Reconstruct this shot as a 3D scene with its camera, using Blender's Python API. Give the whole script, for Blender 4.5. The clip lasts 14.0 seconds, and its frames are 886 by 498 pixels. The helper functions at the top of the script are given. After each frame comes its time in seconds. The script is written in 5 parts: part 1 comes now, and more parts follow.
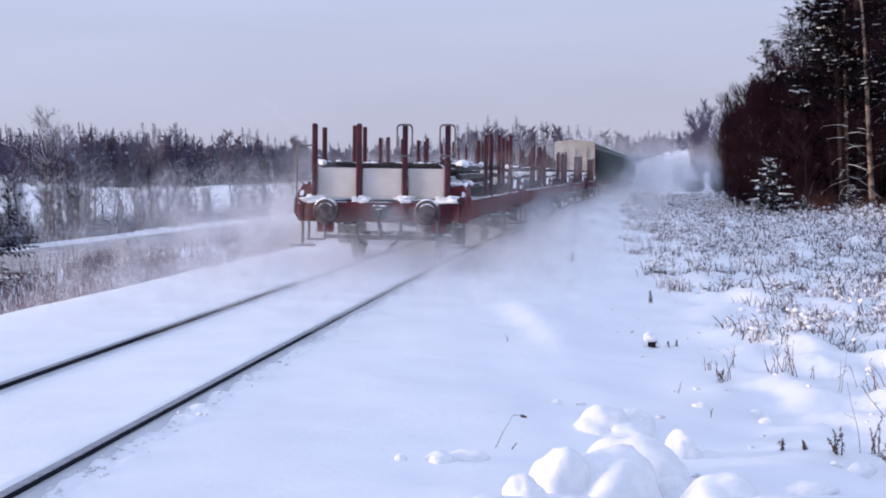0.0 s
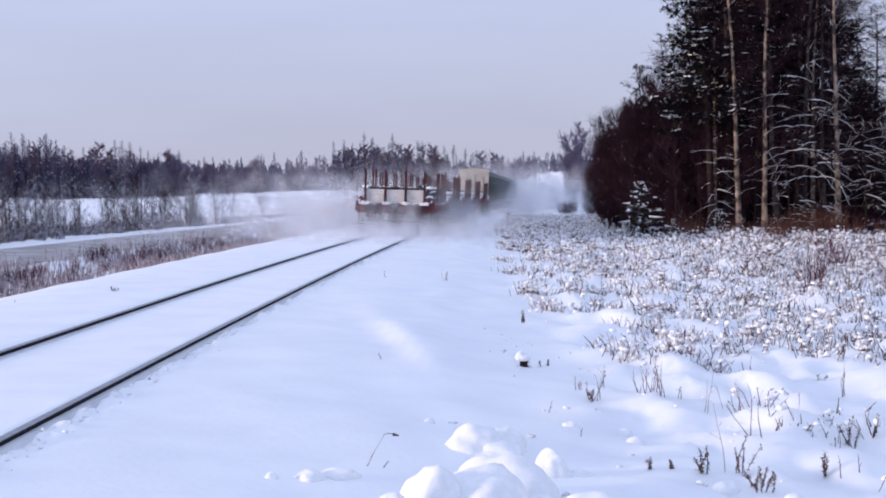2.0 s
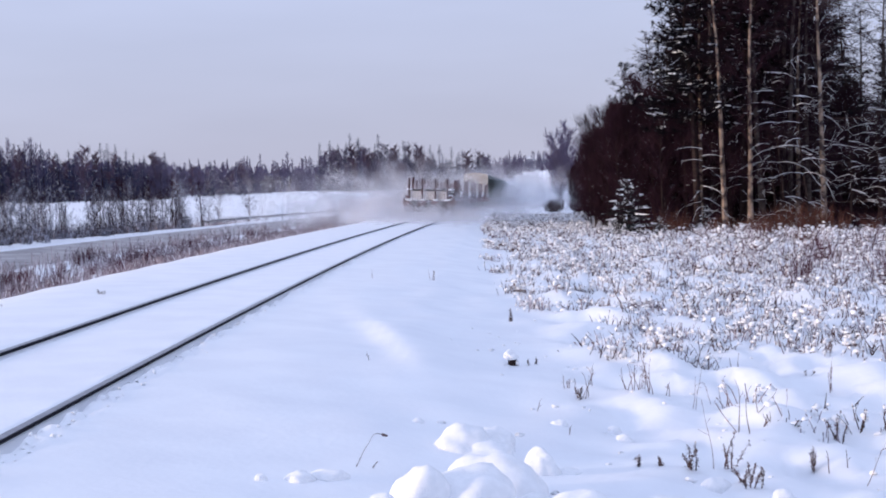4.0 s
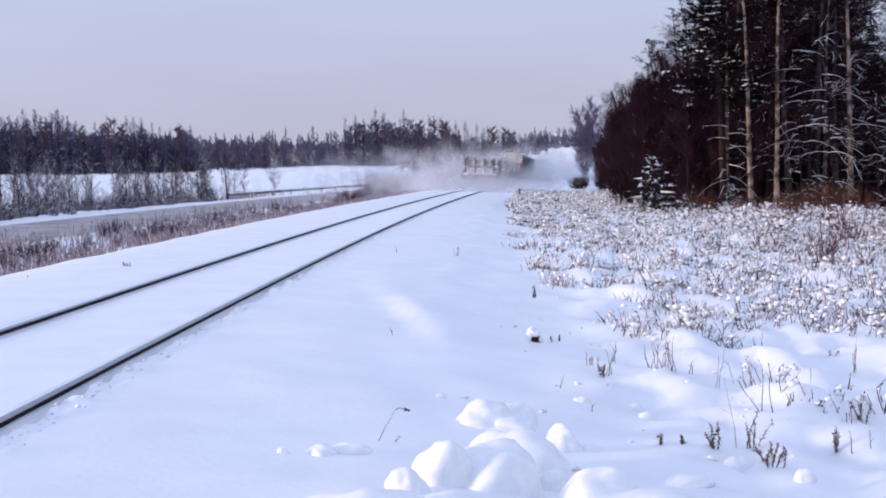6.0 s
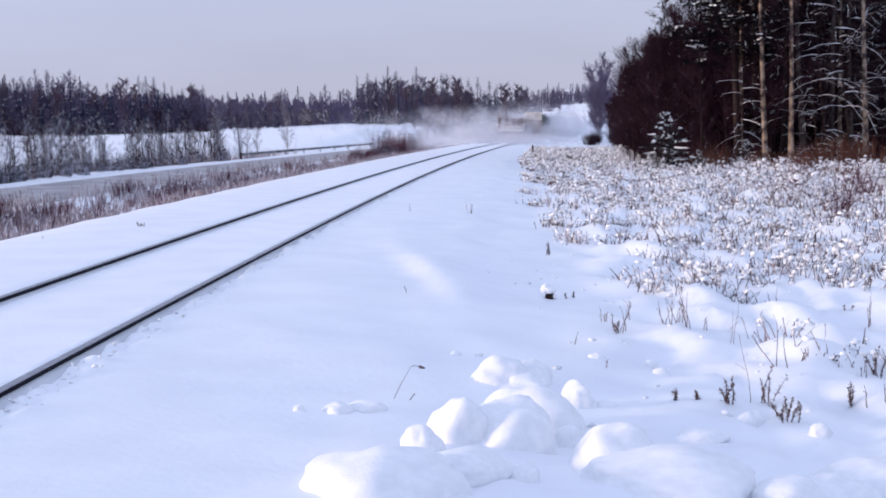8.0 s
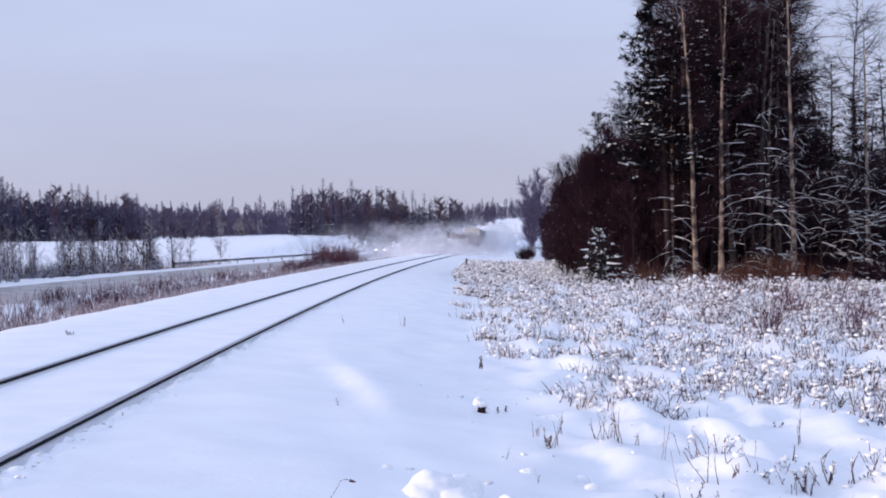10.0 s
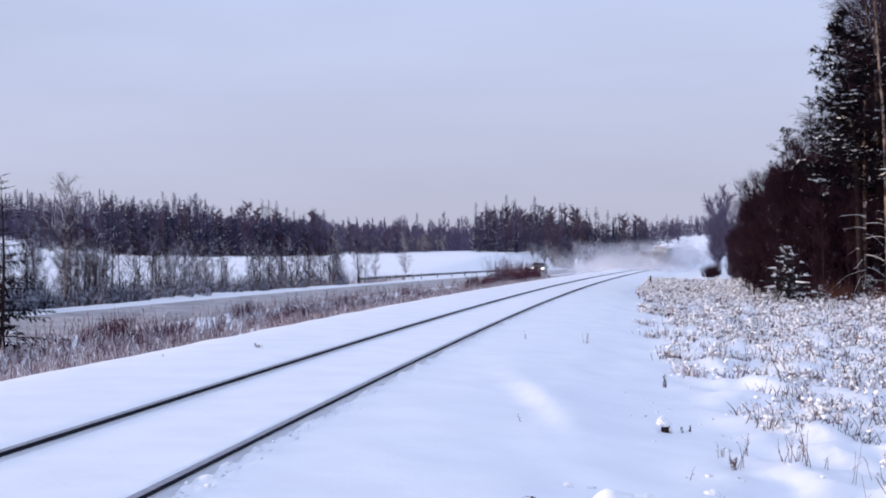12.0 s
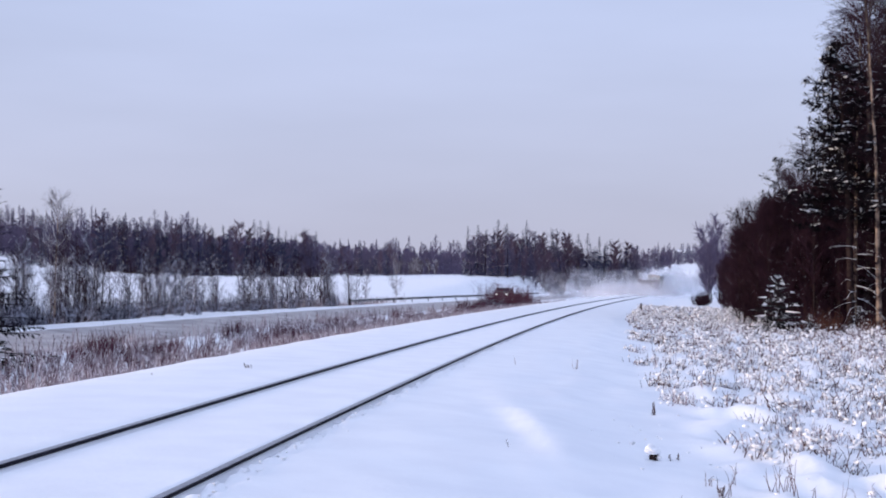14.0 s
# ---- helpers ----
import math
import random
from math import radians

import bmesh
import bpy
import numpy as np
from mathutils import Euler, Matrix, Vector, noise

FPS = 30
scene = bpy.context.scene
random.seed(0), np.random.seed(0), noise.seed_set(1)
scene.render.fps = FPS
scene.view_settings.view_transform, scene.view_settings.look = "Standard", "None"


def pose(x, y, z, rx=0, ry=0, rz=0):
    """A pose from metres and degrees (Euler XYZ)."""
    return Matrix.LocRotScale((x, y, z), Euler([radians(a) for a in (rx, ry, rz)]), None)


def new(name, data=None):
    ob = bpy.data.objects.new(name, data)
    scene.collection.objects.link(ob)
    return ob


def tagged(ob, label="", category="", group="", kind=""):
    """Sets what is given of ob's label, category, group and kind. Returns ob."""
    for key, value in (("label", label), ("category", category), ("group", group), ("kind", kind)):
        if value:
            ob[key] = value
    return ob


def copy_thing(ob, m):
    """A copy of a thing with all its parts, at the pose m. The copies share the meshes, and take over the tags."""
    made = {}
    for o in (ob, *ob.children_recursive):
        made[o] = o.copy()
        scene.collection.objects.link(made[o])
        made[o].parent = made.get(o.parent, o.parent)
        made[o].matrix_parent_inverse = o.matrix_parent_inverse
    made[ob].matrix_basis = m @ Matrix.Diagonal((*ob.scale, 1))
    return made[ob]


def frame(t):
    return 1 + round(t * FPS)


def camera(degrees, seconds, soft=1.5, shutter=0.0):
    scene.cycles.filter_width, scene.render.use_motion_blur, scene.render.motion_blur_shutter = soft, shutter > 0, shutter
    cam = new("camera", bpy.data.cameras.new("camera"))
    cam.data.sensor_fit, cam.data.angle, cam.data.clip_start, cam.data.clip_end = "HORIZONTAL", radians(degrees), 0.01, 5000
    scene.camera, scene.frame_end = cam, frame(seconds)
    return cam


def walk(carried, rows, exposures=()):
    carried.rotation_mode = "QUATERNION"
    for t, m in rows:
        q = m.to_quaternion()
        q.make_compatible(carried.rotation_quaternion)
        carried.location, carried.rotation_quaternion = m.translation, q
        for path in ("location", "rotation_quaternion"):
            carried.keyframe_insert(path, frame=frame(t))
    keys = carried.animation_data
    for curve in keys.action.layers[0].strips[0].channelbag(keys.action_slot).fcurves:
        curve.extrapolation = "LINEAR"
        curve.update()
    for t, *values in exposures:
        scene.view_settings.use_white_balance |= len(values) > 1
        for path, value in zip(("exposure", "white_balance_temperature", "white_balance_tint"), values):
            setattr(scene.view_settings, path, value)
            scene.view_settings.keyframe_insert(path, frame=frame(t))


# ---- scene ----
cam = camera(34.15, 14.0, soft=1.9)
EYE = 1.68
# seconds, then the camera's turn about x, y and z in degrees; it is held by hand at one spot
ROWS = [
    (0.0, 86.94, -0.50, 0.00),
    (0.5, 87.58, -0.94, -0.77),
    (1.0, 87.74, -0.92, -1.94),
    (1.5, 87.91, -0.72, -3.45),
    (2.0, 87.75, -1.55, -4.94),
    (2.5, 86.89, -1.78, -4.59),
    (2.7, 87.26, -1.63, -4.72),
    (4.8, 87.79, -1.07, -5.71),
    (5.0, 87.50, -1.39, -5.84),
    (5.5, 86.39, -1.01, -4.28),
    (6.0, 86.76, -1.54, -4.49),
    (6.5, 86.58, -1.40, -3.85),
    (7.0, 85.63, -1.10, -3.44),
    (7.5, 85.02, -1.02, -3.73),
    (8.0, 85.07, -1.04, -3.98),
    (8.5, 88.32, -1.64, -5.38),
    (8.7, 88.53, -1.28, -5.78),
    (10.8, 90.64, -2.21, -6.92),
    (11.0, 90.73, -1.41, -5.70),
    (11.5, 90.54, -2.11, -0.56),
    (12.0, 90.00, -2.25, 0.68),
    (12.5, 89.99, -2.62, 0.72),
    (13.0, 90.34, -3.08, 0.46),
    (13.5, 90.65, -3.16, 0.02),
    (14.0, 90.95, -3.30, 0.33),
]
TILT = 3.2  # the land, and the canted track on it, climbs to the left by this many degrees
walk(cam, [(t, pose(0, 0, 0, 0, TILT, 0) @ pose(0, 0, EYE, rx, ry, rz)) for t, rx, ry, rz in ROWS])

# ---- light: a low winter sun from the left behind thin cloud ----
SUN_AZ, SUN_EL = radians(263), radians(9)  # azimuth clockwise from +y
to_sun = Vector((math.sin(SUN_AZ) * math.cos(SUN_EL), math.cos(SUN_AZ) * math.cos(SUN_EL), math.sin(SUN_EL)))
sun = new("sun", bpy.data.lights.new("sun", "SUN"))
sun.data.energy, sun.data.angle, sun.data.color = 3.5, radians(10.0), (1.0, 0.78, 0.64)
sun.rotation_euler = to_sun.to_track_quat("Z", "Y").to_euler()
scene.view_settings.exposure = 0.0

world = bpy.data.worlds.new("winter_sky")
scene.world = world
world.use_nodes = True
wt = world.node_tree
wt.nodes.clear()


def wnode(kind, **inputs):
    n = wt.nodes.new(kind)
    for k, v in inputs.items():
        n.inputs[k].default_value = v
    return n


sky = wt.nodes.new("ShaderNodeTexSky")
sky.sky_type, sky.sun_disc = "NISHITA", False
sky.sun_elevation, sky.sun_rotation = SUN_EL, SUN_AZ
sky_dim = wnode("ShaderNodeMixRGB", Fac=1.0, Color2=(0.10, 0.10, 0.10, 1))
sky_dim.blend_type = "MULTIPLY"
geo = wt.nodes.new("ShaderNodeTexCoord")
stretch = wnode("ShaderNodeMapping", Scale=(1.0, 1.0, 5.0))
streaks = wnode("ShaderNodeTexNoise", Scale=2.2, Detail=4.0, Roughness=0.5)
split = wt.nodes.new("ShaderNodeSeparateXYZ")
height = wnode("ShaderNodeMapRange")
height.inputs["From Min"].default_value, height.inputs["From Max"].default_value = 0.0, 0.22
veil = wnode("ShaderNodeMixRGB", Color1=(0.553, 0.566, 0.750, 1), Color2=(0.588, 0.680, 0.988, 1))
band = wnode("ShaderNodeMapRange")
band.inputs["From Min"].default_value, band.inputs["From Max"].default_value = 0.3, 0.7
band.inputs["To Min"].default_value, band.inputs["To Max"].default_value = 0.92, 1.07
zenith = wnode("ShaderNodeMapRange")
zenith.inputs["From Min"].default_value, zenith.inputs["From Max"].default_value = 0.2, 1.0
zenith.inputs["To Min"].default_value, zenith.inputs["To Max"].default_value = 1.0, 1.4
cloud = wnode("ShaderNodeMixRGB", Fac=1.0)
cloud.blend_type = "MULTIPLY"
both = wnode("ShaderNodeMixRGB", Fac=0.88)
back = wnode("ShaderNodeBackground", Strength=1.0)
wout = wt.nodes.new("ShaderNodeOutputWorld")
for a, b in (
    (sky.outputs[0], sky_dim.inputs["Color1"]), (geo.outputs["Generated"], stretch.inputs["Vector"]),
    (stretch.outputs[0], streaks.inputs["Vector"]), (geo.outputs["Generated"], split.inputs[0]),
    (split.outputs["Z"], height.inputs["Value"]), (height.outputs[0], veil.inputs["Fac"]),
    (streaks.outputs["Fac"], band.inputs["Value"]), (veil.outputs[0], cloud.inputs["Color1"]),
    (band.outputs[0], cloud.inputs["Color2"]), (sky_dim.outputs[0], both.inputs["Color1"]),
    (cloud.outputs[0], both.inputs["Color2"]), (both.outputs[0], back.inputs["Color"]), (back.outputs[0], wout.inputs["Surface"]),
    (split.outputs["Z"], zenith.inputs["Value"]), (zenith.outputs[0], back.inputs["Strength"]),
):
    wt.links.new(a, b)


# ---- materials ----
def material(name, base, rough=0.7, metal=0.0, second=None, scale=6.0, lo=0.35, hi=0.65, bump=0.0, bump_scale=40.0, snow=None, snow_lo=0.35, snow_hi=0.6, spread=0.0, gloss=0.5, coords="Object"):
    """Base colour with a second tone by noise, fine relief, and snow lying on faces that look up (snow: its share)."""
    m = bpy.data.materials.new(name)
    m.use_nodes = True
    nt = m.node_tree
    b = nt.nodes["Principled BSDF"]
    b.inputs["Roughness"].default_value, b.inputs["Metallic"].default_value, b.inputs["Specular IOR Level"].default_value = rough, metal, gloss
    tc = nt.nodes.new("ShaderNodeTexCoord")
    n = nt.nodes.new("ShaderNodeTexNoise")
    n.inputs["Scale"].default_value, n.inputs["Detail"].default_value = scale, 5.0
    nt.links.new(tc.outputs[coords], n.inputs["Vector"])
    ramp = nt.nodes.new("ShaderNodeMapRange")
    ramp.inputs["From Min"].default_value, ramp.inputs["From Max"].default_value = lo, hi
    nt.links.new(n.outputs["Fac"], ramp.inputs["Value"])
    mix = nt.nodes.new("ShaderNodeMixRGB")
    second = second or tuple(0.72 * c for c in base)
    mix.inputs["Color1"].default_value, mix.inputs["Color2"].default_value = (*base, 1), (*second, 1)
    nt.links.new(ramp.outputs[0], mix.inputs["Fac"])
    colour = mix.outputs[0]
    if spread:
        info = nt.nodes.new("ShaderNodeObjectInfo")
        isl = nt.nodes.new("ShaderNodeNewGeometry")
        add = nt.nodes.new("ShaderNodeMath")
        add.operation = "ADD"
        nt.links.new(info.outputs["Random"], add.inputs[0])
        nt.links.new(isl.outputs["Random Per Island"], add.inputs[1])
        vr = nt.nodes.new("ShaderNodeMapRange")
        vr.inputs["From Max"].default_value = 2.0
        vr.inputs["To Min"].default_value, vr.inputs["To Max"].default_value = 1 - spread, 1 + spread
        nt.links.new(add.outputs[0], vr.inputs["Value"])
        vm = nt.nodes.new("ShaderNodeMixRGB")
        vm.blend_type = "MULTIPLY"
        vm.inputs["Fac"].default_value = 1.0
        nt.links.new(colour, vm.inputs["Color1"])
        nt.links.new(vr.outputs[0], vm.inputs["Color2"])
        colour = vm.outputs[0]
    if snow:
        g = nt.nodes.new("ShaderNodeNewGeometry")
        s = nt.nodes.new("ShaderNodeSeparateXYZ")
        nt.links.new(g.outputs["Normal"], s.inputs[0])
        up = nt.nodes.new("ShaderNodeMapRange")
        up.inputs["From Min"].default_value, up.inputs["From Max"].default_value = snow_lo, snow_hi
        up.inputs["To Max"].default_value = 1.0
        nt.links.new(s.outputs["Z"], up.inputs["Value"])
        n2 = nt.nodes.new("ShaderNodeTexNoise")
        n2.inputs["Scale"].default_value, n2.inputs["Detail"].default_value = 1.7 * scale ** 0.5, 3.0
        nt.links.new(tc.outputs[coords], n2.inputs["Vector"])
        cut = nt.nodes.new("ShaderNodeMapRange")
        cut.inputs["From Min"].default_value, cut.inputs["From Max"].default_value = 0.62 - 0.3 * snow, 0.72 - 0.3 * snow
        nt.links.new(n2.outputs["Fac"], cut.inputs["Value"])
        mul = nt.nodes.new("ShaderNodeMath")
        mul.operation = "MULTIPLY"
        nt.links.new(up.outputs[0], mul.inputs[0])
        nt.links.new(cut.outputs[0], mul.inputs[1])
        sm = nt.nodes.new("ShaderNodeMixRGB")
        sm.inputs["Color2"].default_value = (0.84, 0.86, 0.9, 1)
        nt.links.new(mul.outputs[0], sm.inputs["Fac"])
        nt.links.new(colour, sm.inputs["Color1"])
        colour = sm.outputs[0]
    nt.links.new(colour, b.inputs["Base Color"])
    if bump:
        bn = nt.nodes.new("ShaderNodeTexNoise")
        bn.inputs["Scale"].default_value, bn.inputs["Detail"].default_value = bump_scale, 4.0
        nt.links.new(tc.outputs[coords], bn.inputs["Vector"])
        bu = nt.nodes.new("ShaderNodeBump")
        bu.inputs["Strength"].default_value, bu.inputs["Distance"].default_value = bump, 0.5 / bump_scale
        nt.links.new(bn.outputs["Fac"], bu.inputs["Height"])
        nt.links.new(bu.outputs[0], b.inputs["Normal"])
    return m


SNOW = material("snow", (0.86, 0.875, 0.90), 0.55, second=(0.80, 0.815, 0.85), scale=1.3, bump=0.12, bump_scale=14.0)
LUMP_SNOW = material("lump_snow", (0.88, 0.885, 0.90), 0.5, second=(0.80, 0.81, 0.83), scale=5.0, bump=0.15, bump_scale=22.0)
ROAD_SNOW = material("packed_road_snow", (0.44, 0.41, 0.41), 0.6, second=(0.25, 0.225, 0.225), scale=0.9, bump=0.2, bump_scale=6.0)
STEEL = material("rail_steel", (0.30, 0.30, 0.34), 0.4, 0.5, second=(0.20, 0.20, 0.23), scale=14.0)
# near-black for the rail's sides, web and foot
RAIL_SIDE = material("dark_rail_side", (0.016, 0.014, 0.022), 0.8, second=(0.010, 0.010, 0.016), scale=20.0, gloss=0.06)
RED = material("red_wagon_paint", (0.135, 0.017, 0.026), 0.6, second=(0.075, 0.018, 0.026), scale=3.0, bump=0.1, snow=0.75, gloss=0.25)
STAKE_RED = material("red_stake_paint", (0.070, 0.012, 0.020), 0.55, second=(0.040, 0.012, 0.020), scale=4.0, spread=0.25, gloss=0.25)
BLACK = material("dark_frame_iron", (0.022, 0.018, 0.022), 0.7, second=(0.05, 0.04, 0.042), scale=6.0, snow=0.5, gloss=0.25)
BOARD = material("frosted_end_board", (0.50, 0.45, 0.41), 0.75, second=(0.62, 0.58, 0.55), scale=2.2, bump=0.2)
IRON = material("grey_iron", (0.15, 0.135, 0.145), 0.6, 0.2, second=(0.085, 0.075, 0.08), scale=9.0)
BUFFER = material("dark_buffer_iron", (0.035, 0.028, 0.032), 0.8, second=(0.11, 0.09, 0.095), scale=9.0, snow=0.9, gloss=0.25)
CREAM = material("snowy_wagon_end", (0.55, 0.50, 0.44), 0.7, second=(0.42, 0.37, 0.32), scale=1.5, snow=1.0)
GREEN = material("dark_green_wagon", (0.05, 0.075, 0.07), 0.6, second=(0.035, 0.05, 0.05), scale=2.0, snow=0.9)
LOG = material("dark_log", (0.022, 0.017, 0.018), 0.85, second=(0.055, 0.04, 0.036), scale=5.0, snow=0.75, gloss=0.06)
BIRCH_BARK = material("birch_bark", (0.34, 0.25, 0.19), 0.8, second=(0.06, 0.045, 0.042), scale=2.2, lo=0.42, hi=0.58, bump=0.3, gloss=0.06)
DARK_BARK = material("dark_bark", (0.024, 0.016, 0.016), 0.9, second=(0.045, 0.030, 0.027), scale=5.0, bump=0.4, gloss=0.06)
TWIG = material("dark_twigs", (0.017, 0.007, 0.012), 0.95, second=(0.032, 0.015, 0.021), scale=0.8, spread=0.35, snow=0.10, snow_lo=0.5, snow_hi=0.8, gloss=0.06)
TWIG_SNOWY = material("snow_lined_twigs", (0.045, 0.032, 0.032), 0.9, second=(0.07, 0.05, 0.045), scale=1.0, spread=0.3, snow=1.5, snow_lo=0.35, snow_hi=0.6, gloss=0.06)
TWIG_FROST = material("frosted_twigs", (0.060, 0.047, 0.055), 0.9, second=(0.16, 0.14, 0.165), scale=0.7, spread=0.35, snow=0.9, gloss=0.06)
RED_TWIG = material("red_brown_stems", (0.052, 0.017, 0.030), 0.85, second=(0.10, 0.042, 0.058), scale=1.5, spread=0.4, snow=0.35, gloss=0.06)
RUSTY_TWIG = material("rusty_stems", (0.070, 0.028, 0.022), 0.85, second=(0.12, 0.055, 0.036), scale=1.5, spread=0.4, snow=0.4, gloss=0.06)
NEEDLE = material("conifer_needles", (0.0085, 0.0065, 0.010), 0.9, second=(0.014, 0.011, 0.014), scale=1.2, spread=0.35, snow=0.1, snow_lo=0.7, snow_hi=0.9, gloss=0.06)
NEEDLE_SNOWY = material("snowy_conifer_needles", (0.012, 0.015, 0.016), 0.8, second=(0.020, 0.024, 0.022), scale=1.4, spread=0.3, snow=0.4, snow_lo=0.6, snow_hi=0.8, gloss=0.06)
# distant trees: the blue of the haze is mixed into these base colours
HAZE_TINT_NEEDLE = material("haze_tinted_conifer", (0.032, 0.038, 0.080), 0.9, second=(0.052, 0.058, 0.105), scale=0.4, spread=0.35, snow=0.15, gloss=0.06)
HAZE_TINT_TWIG = material("haze_tinted_bare_wood", (0.072, 0.062, 0.108), 0.9, second=(0.12, 0.105, 0.165), scale=0.25, spread=0.35, snow=0.06, gloss=0.06)
HOAR = material("hoar_frosted_twigs", (0.40, 0.43, 0.53), 0.9, second=(0.030, 0.024, 0.030), scale=2.6, lo=0.40, hi=0.52, spread=0.3, gloss=0.06)
# distant brown twigs, with haze in the base colour too
HAZE_TINT_BROWN = material("haze_tinted_brown_wood", (0.085, 0.058, 0.085), 0.9, second=(0.12, 0.088, 0.12), scale=0.25, spread=0.35, snow=0.06, gloss=0.06)
STRAW = material("dry_stalks", (0.150, 0.098, 0.088), 0.85, second=(0.075, 0.046, 0.048), scale=3.0, spread=0.5, snow=0.5, gloss=0.06)
PALE_STRAW = material("frosted_grass", (0.13, 0.095, 0.10), 0.9, second=(0.34, 0.30, 0.33), scale=1.2, spread=0.4, snow=1.0, gloss=0.06)
DITCH_STRAW = material("grey_ditch_grass", (0.34, 0.31, 0.345), 0.9, second=(0.10, 0.075, 0.092), scale=2.2, lo=0.42, hi=0.58, spread=0.4, snow=1.0, gloss=0.06)
FLAKE = bpy.data.materials.new("blown_snow")
FLAKE.use_nodes = True
ft = FLAKE.node_tree
ft.nodes.clear()
f_dif, f_tra, f_mix, f_air, f_thin, f_out = (ft.nodes.new(k) for k in ("ShaderNodeBsdfDiffuse", "ShaderNodeBsdfTranslucent", "ShaderNodeMixShader", "ShaderNodeBsdfTransparent", "ShaderNodeMixShader", "ShaderNodeOutputMaterial"))
f_dif.inputs["Color"].default_value = f_tra.inputs["Color"].default_value = (0.74, 0.75, 0.80, 1)
# each wisp thins out towards its rim, and is uneven
f_uv, f_dist, f_rim, f_tex, f_wisp, f_mul = (ft.nodes.new(k) for k in ("ShaderNodeUVMap", "ShaderNodeVectorMath", "ShaderNodeMapRange", "ShaderNodeTexNoise", "ShaderNodeMapRange", "ShaderNodeMath"))
f_dist.operation, f_mul.operation, f_rim.interpolation_type = "LENGTH", "MULTIPLY", "SMOOTHSTEP"
f_rim.inputs["From Min"].default_value, f_rim.inputs["From Max"].default_value = 0.84, 0.0
f_rim.inputs["To Min"].default_value, f_rim.inputs["To Max"].default_value = 0.0, 0.085
f_tex.inputs["Scale"].default_value, f_tex.inputs["Detail"].default_value = 0.6, 3.0
f_wisp.inputs["From Min"].default_value, f_wisp.inputs["From Max"].default_value = 0.3, 0.7
f_wisp.inputs["To Min"].default_value, f_wisp.inputs["To Max"].default_value = 0.35, 1.4
f_obj = ft.nodes.new("ShaderNodeTexCoord")
for a, b in (
    (f_uv.outputs[0], f_dist.inputs[0]), (f_dist.outputs["Value"], f_rim.inputs["Value"]), (f_obj.outputs["Object"], f_tex.inputs["Vector"]), (f_tex.outputs["Fac"], f_wisp.inputs["Value"]),
    (f_rim.outputs[0], f_mul.inputs[0]), (f_wisp.outputs[0], f_mul.inputs[1]), (f_mul.outputs[0], f_thin.inputs["Fac"]),
    (f_dif.outputs[0], f_mix.inputs[1]), (f_tra.outputs[0], f_mix.inputs[2]), (f_air.outputs[0], f_thin.inputs[1]), (f_mix.outputs[0], f_thin.inputs[2]), (f_thin.outputs[0], f_out.inputs["Surface"]),
):
    ft.links.new(a, b)
scene.cycles.transparent_max_bounces = 128
CAR_PAINT = material("dark_car_paint", (0.03, 0.03, 0.035), 0.3, second=(0.05, 0.05, 0.055))
GLASS = material("dark_car_glass", (0.02, 0.02, 0.025), 0.1)
NEEDLE_DEEP = material("deep_wood_needles", (0.011, 0.006, 0.009), 0.95, second=(0.020, 0.009, 0.012), scale=1.0, spread=0.4, gloss=0.06)
GREY_BARK = material("grey_birch_bark", (0.12, 0.095, 0.085), 0.85, second=(0.045, 0.034, 0.034), scale=3.0, bump=0.3, gloss=0.06)
RUBBER = material("black_rubber", (0.02, 0.02, 0.02), 0.9)
LAMP = bpy.data.materials.new("headlight_glow")
LAMP.use_nodes = True
LAMP.node_tree.nodes["Principled BSDF"].inputs["Emission Color"].default_value = (1.0, 0.95, 0.85, 1)
LAMP.node_tree.nodes["Principled BSDF"].inputs["Emission Strength"].default_value = 6.0


# ---- building helpers ----
def mesh_of(name, verts, faces, mat, smooth=False):
    me = bpy.data.meshes.new(name)
    me.from_pydata(verts, [], faces)
    me.materials.append(mat)
    if smooth:
        me.polygons.foreach_set("use_smooth", [True] * len(me.polygons))
    me.update()
    return me


def part(name, data, material_, parent=None, label="", at=None):
    """One mesh object from (verts, faces) or a bmesh, under parent."""
    if isinstance(data, bmesh.types.BMesh):
        me = bpy.data.meshes.new(name)
        data.to_mesh(me)
        data.free()
        me.materials.append(material_)
    elif isinstance(data, bpy.types.Mesh):
        me = data
    else:
        me = mesh_of(name, data[0], data[1], material_)
    ob = new(name, me)
    ob.parent = parent
    if at is not None:
        ob.matrix_basis = at
    if label:
        ob["label"] = label
    return ob


def boxes(*items, bevel=0.012):
    """A bmesh of bevelled boxes: (cx, cy, cz, sx, sy, sz[, turn about x, about z])."""
    bm = bmesh.new()
    for it in items:
        cx, cy, cz, sx, sy, sz = it[:6]
        turn = pose(cx, cy, cz, it[6] if len(it) > 6 else 0, 0, it[7] if len(it) > 7 else 0)
        bmesh.ops.create_cube(bm, size=1.0, matrix=turn @ Matrix.Diagonal((sx, sy, sz, 1)))
    if bevel:
        bmesh.ops.bevel(bm, geom=bm.edges[:], offset=bevel, segments=1, affect="EDGES")
    return bm


def rod(bm, a, b, r0, r1=None, sides=8):
    a, b = Vector(a), Vector(b)
    q = (b - a).to_track_quat("Z", "Y").to_matrix().to_4x4()
    bmesh.ops.create_cone(bm, cap_ends=True, segments=sides, radius1=r0, radius2=r0 if r1 is None else r1, depth=(b - a).length, matrix=Matrix.Translation((a + b) / 2) @ q)
    return bm


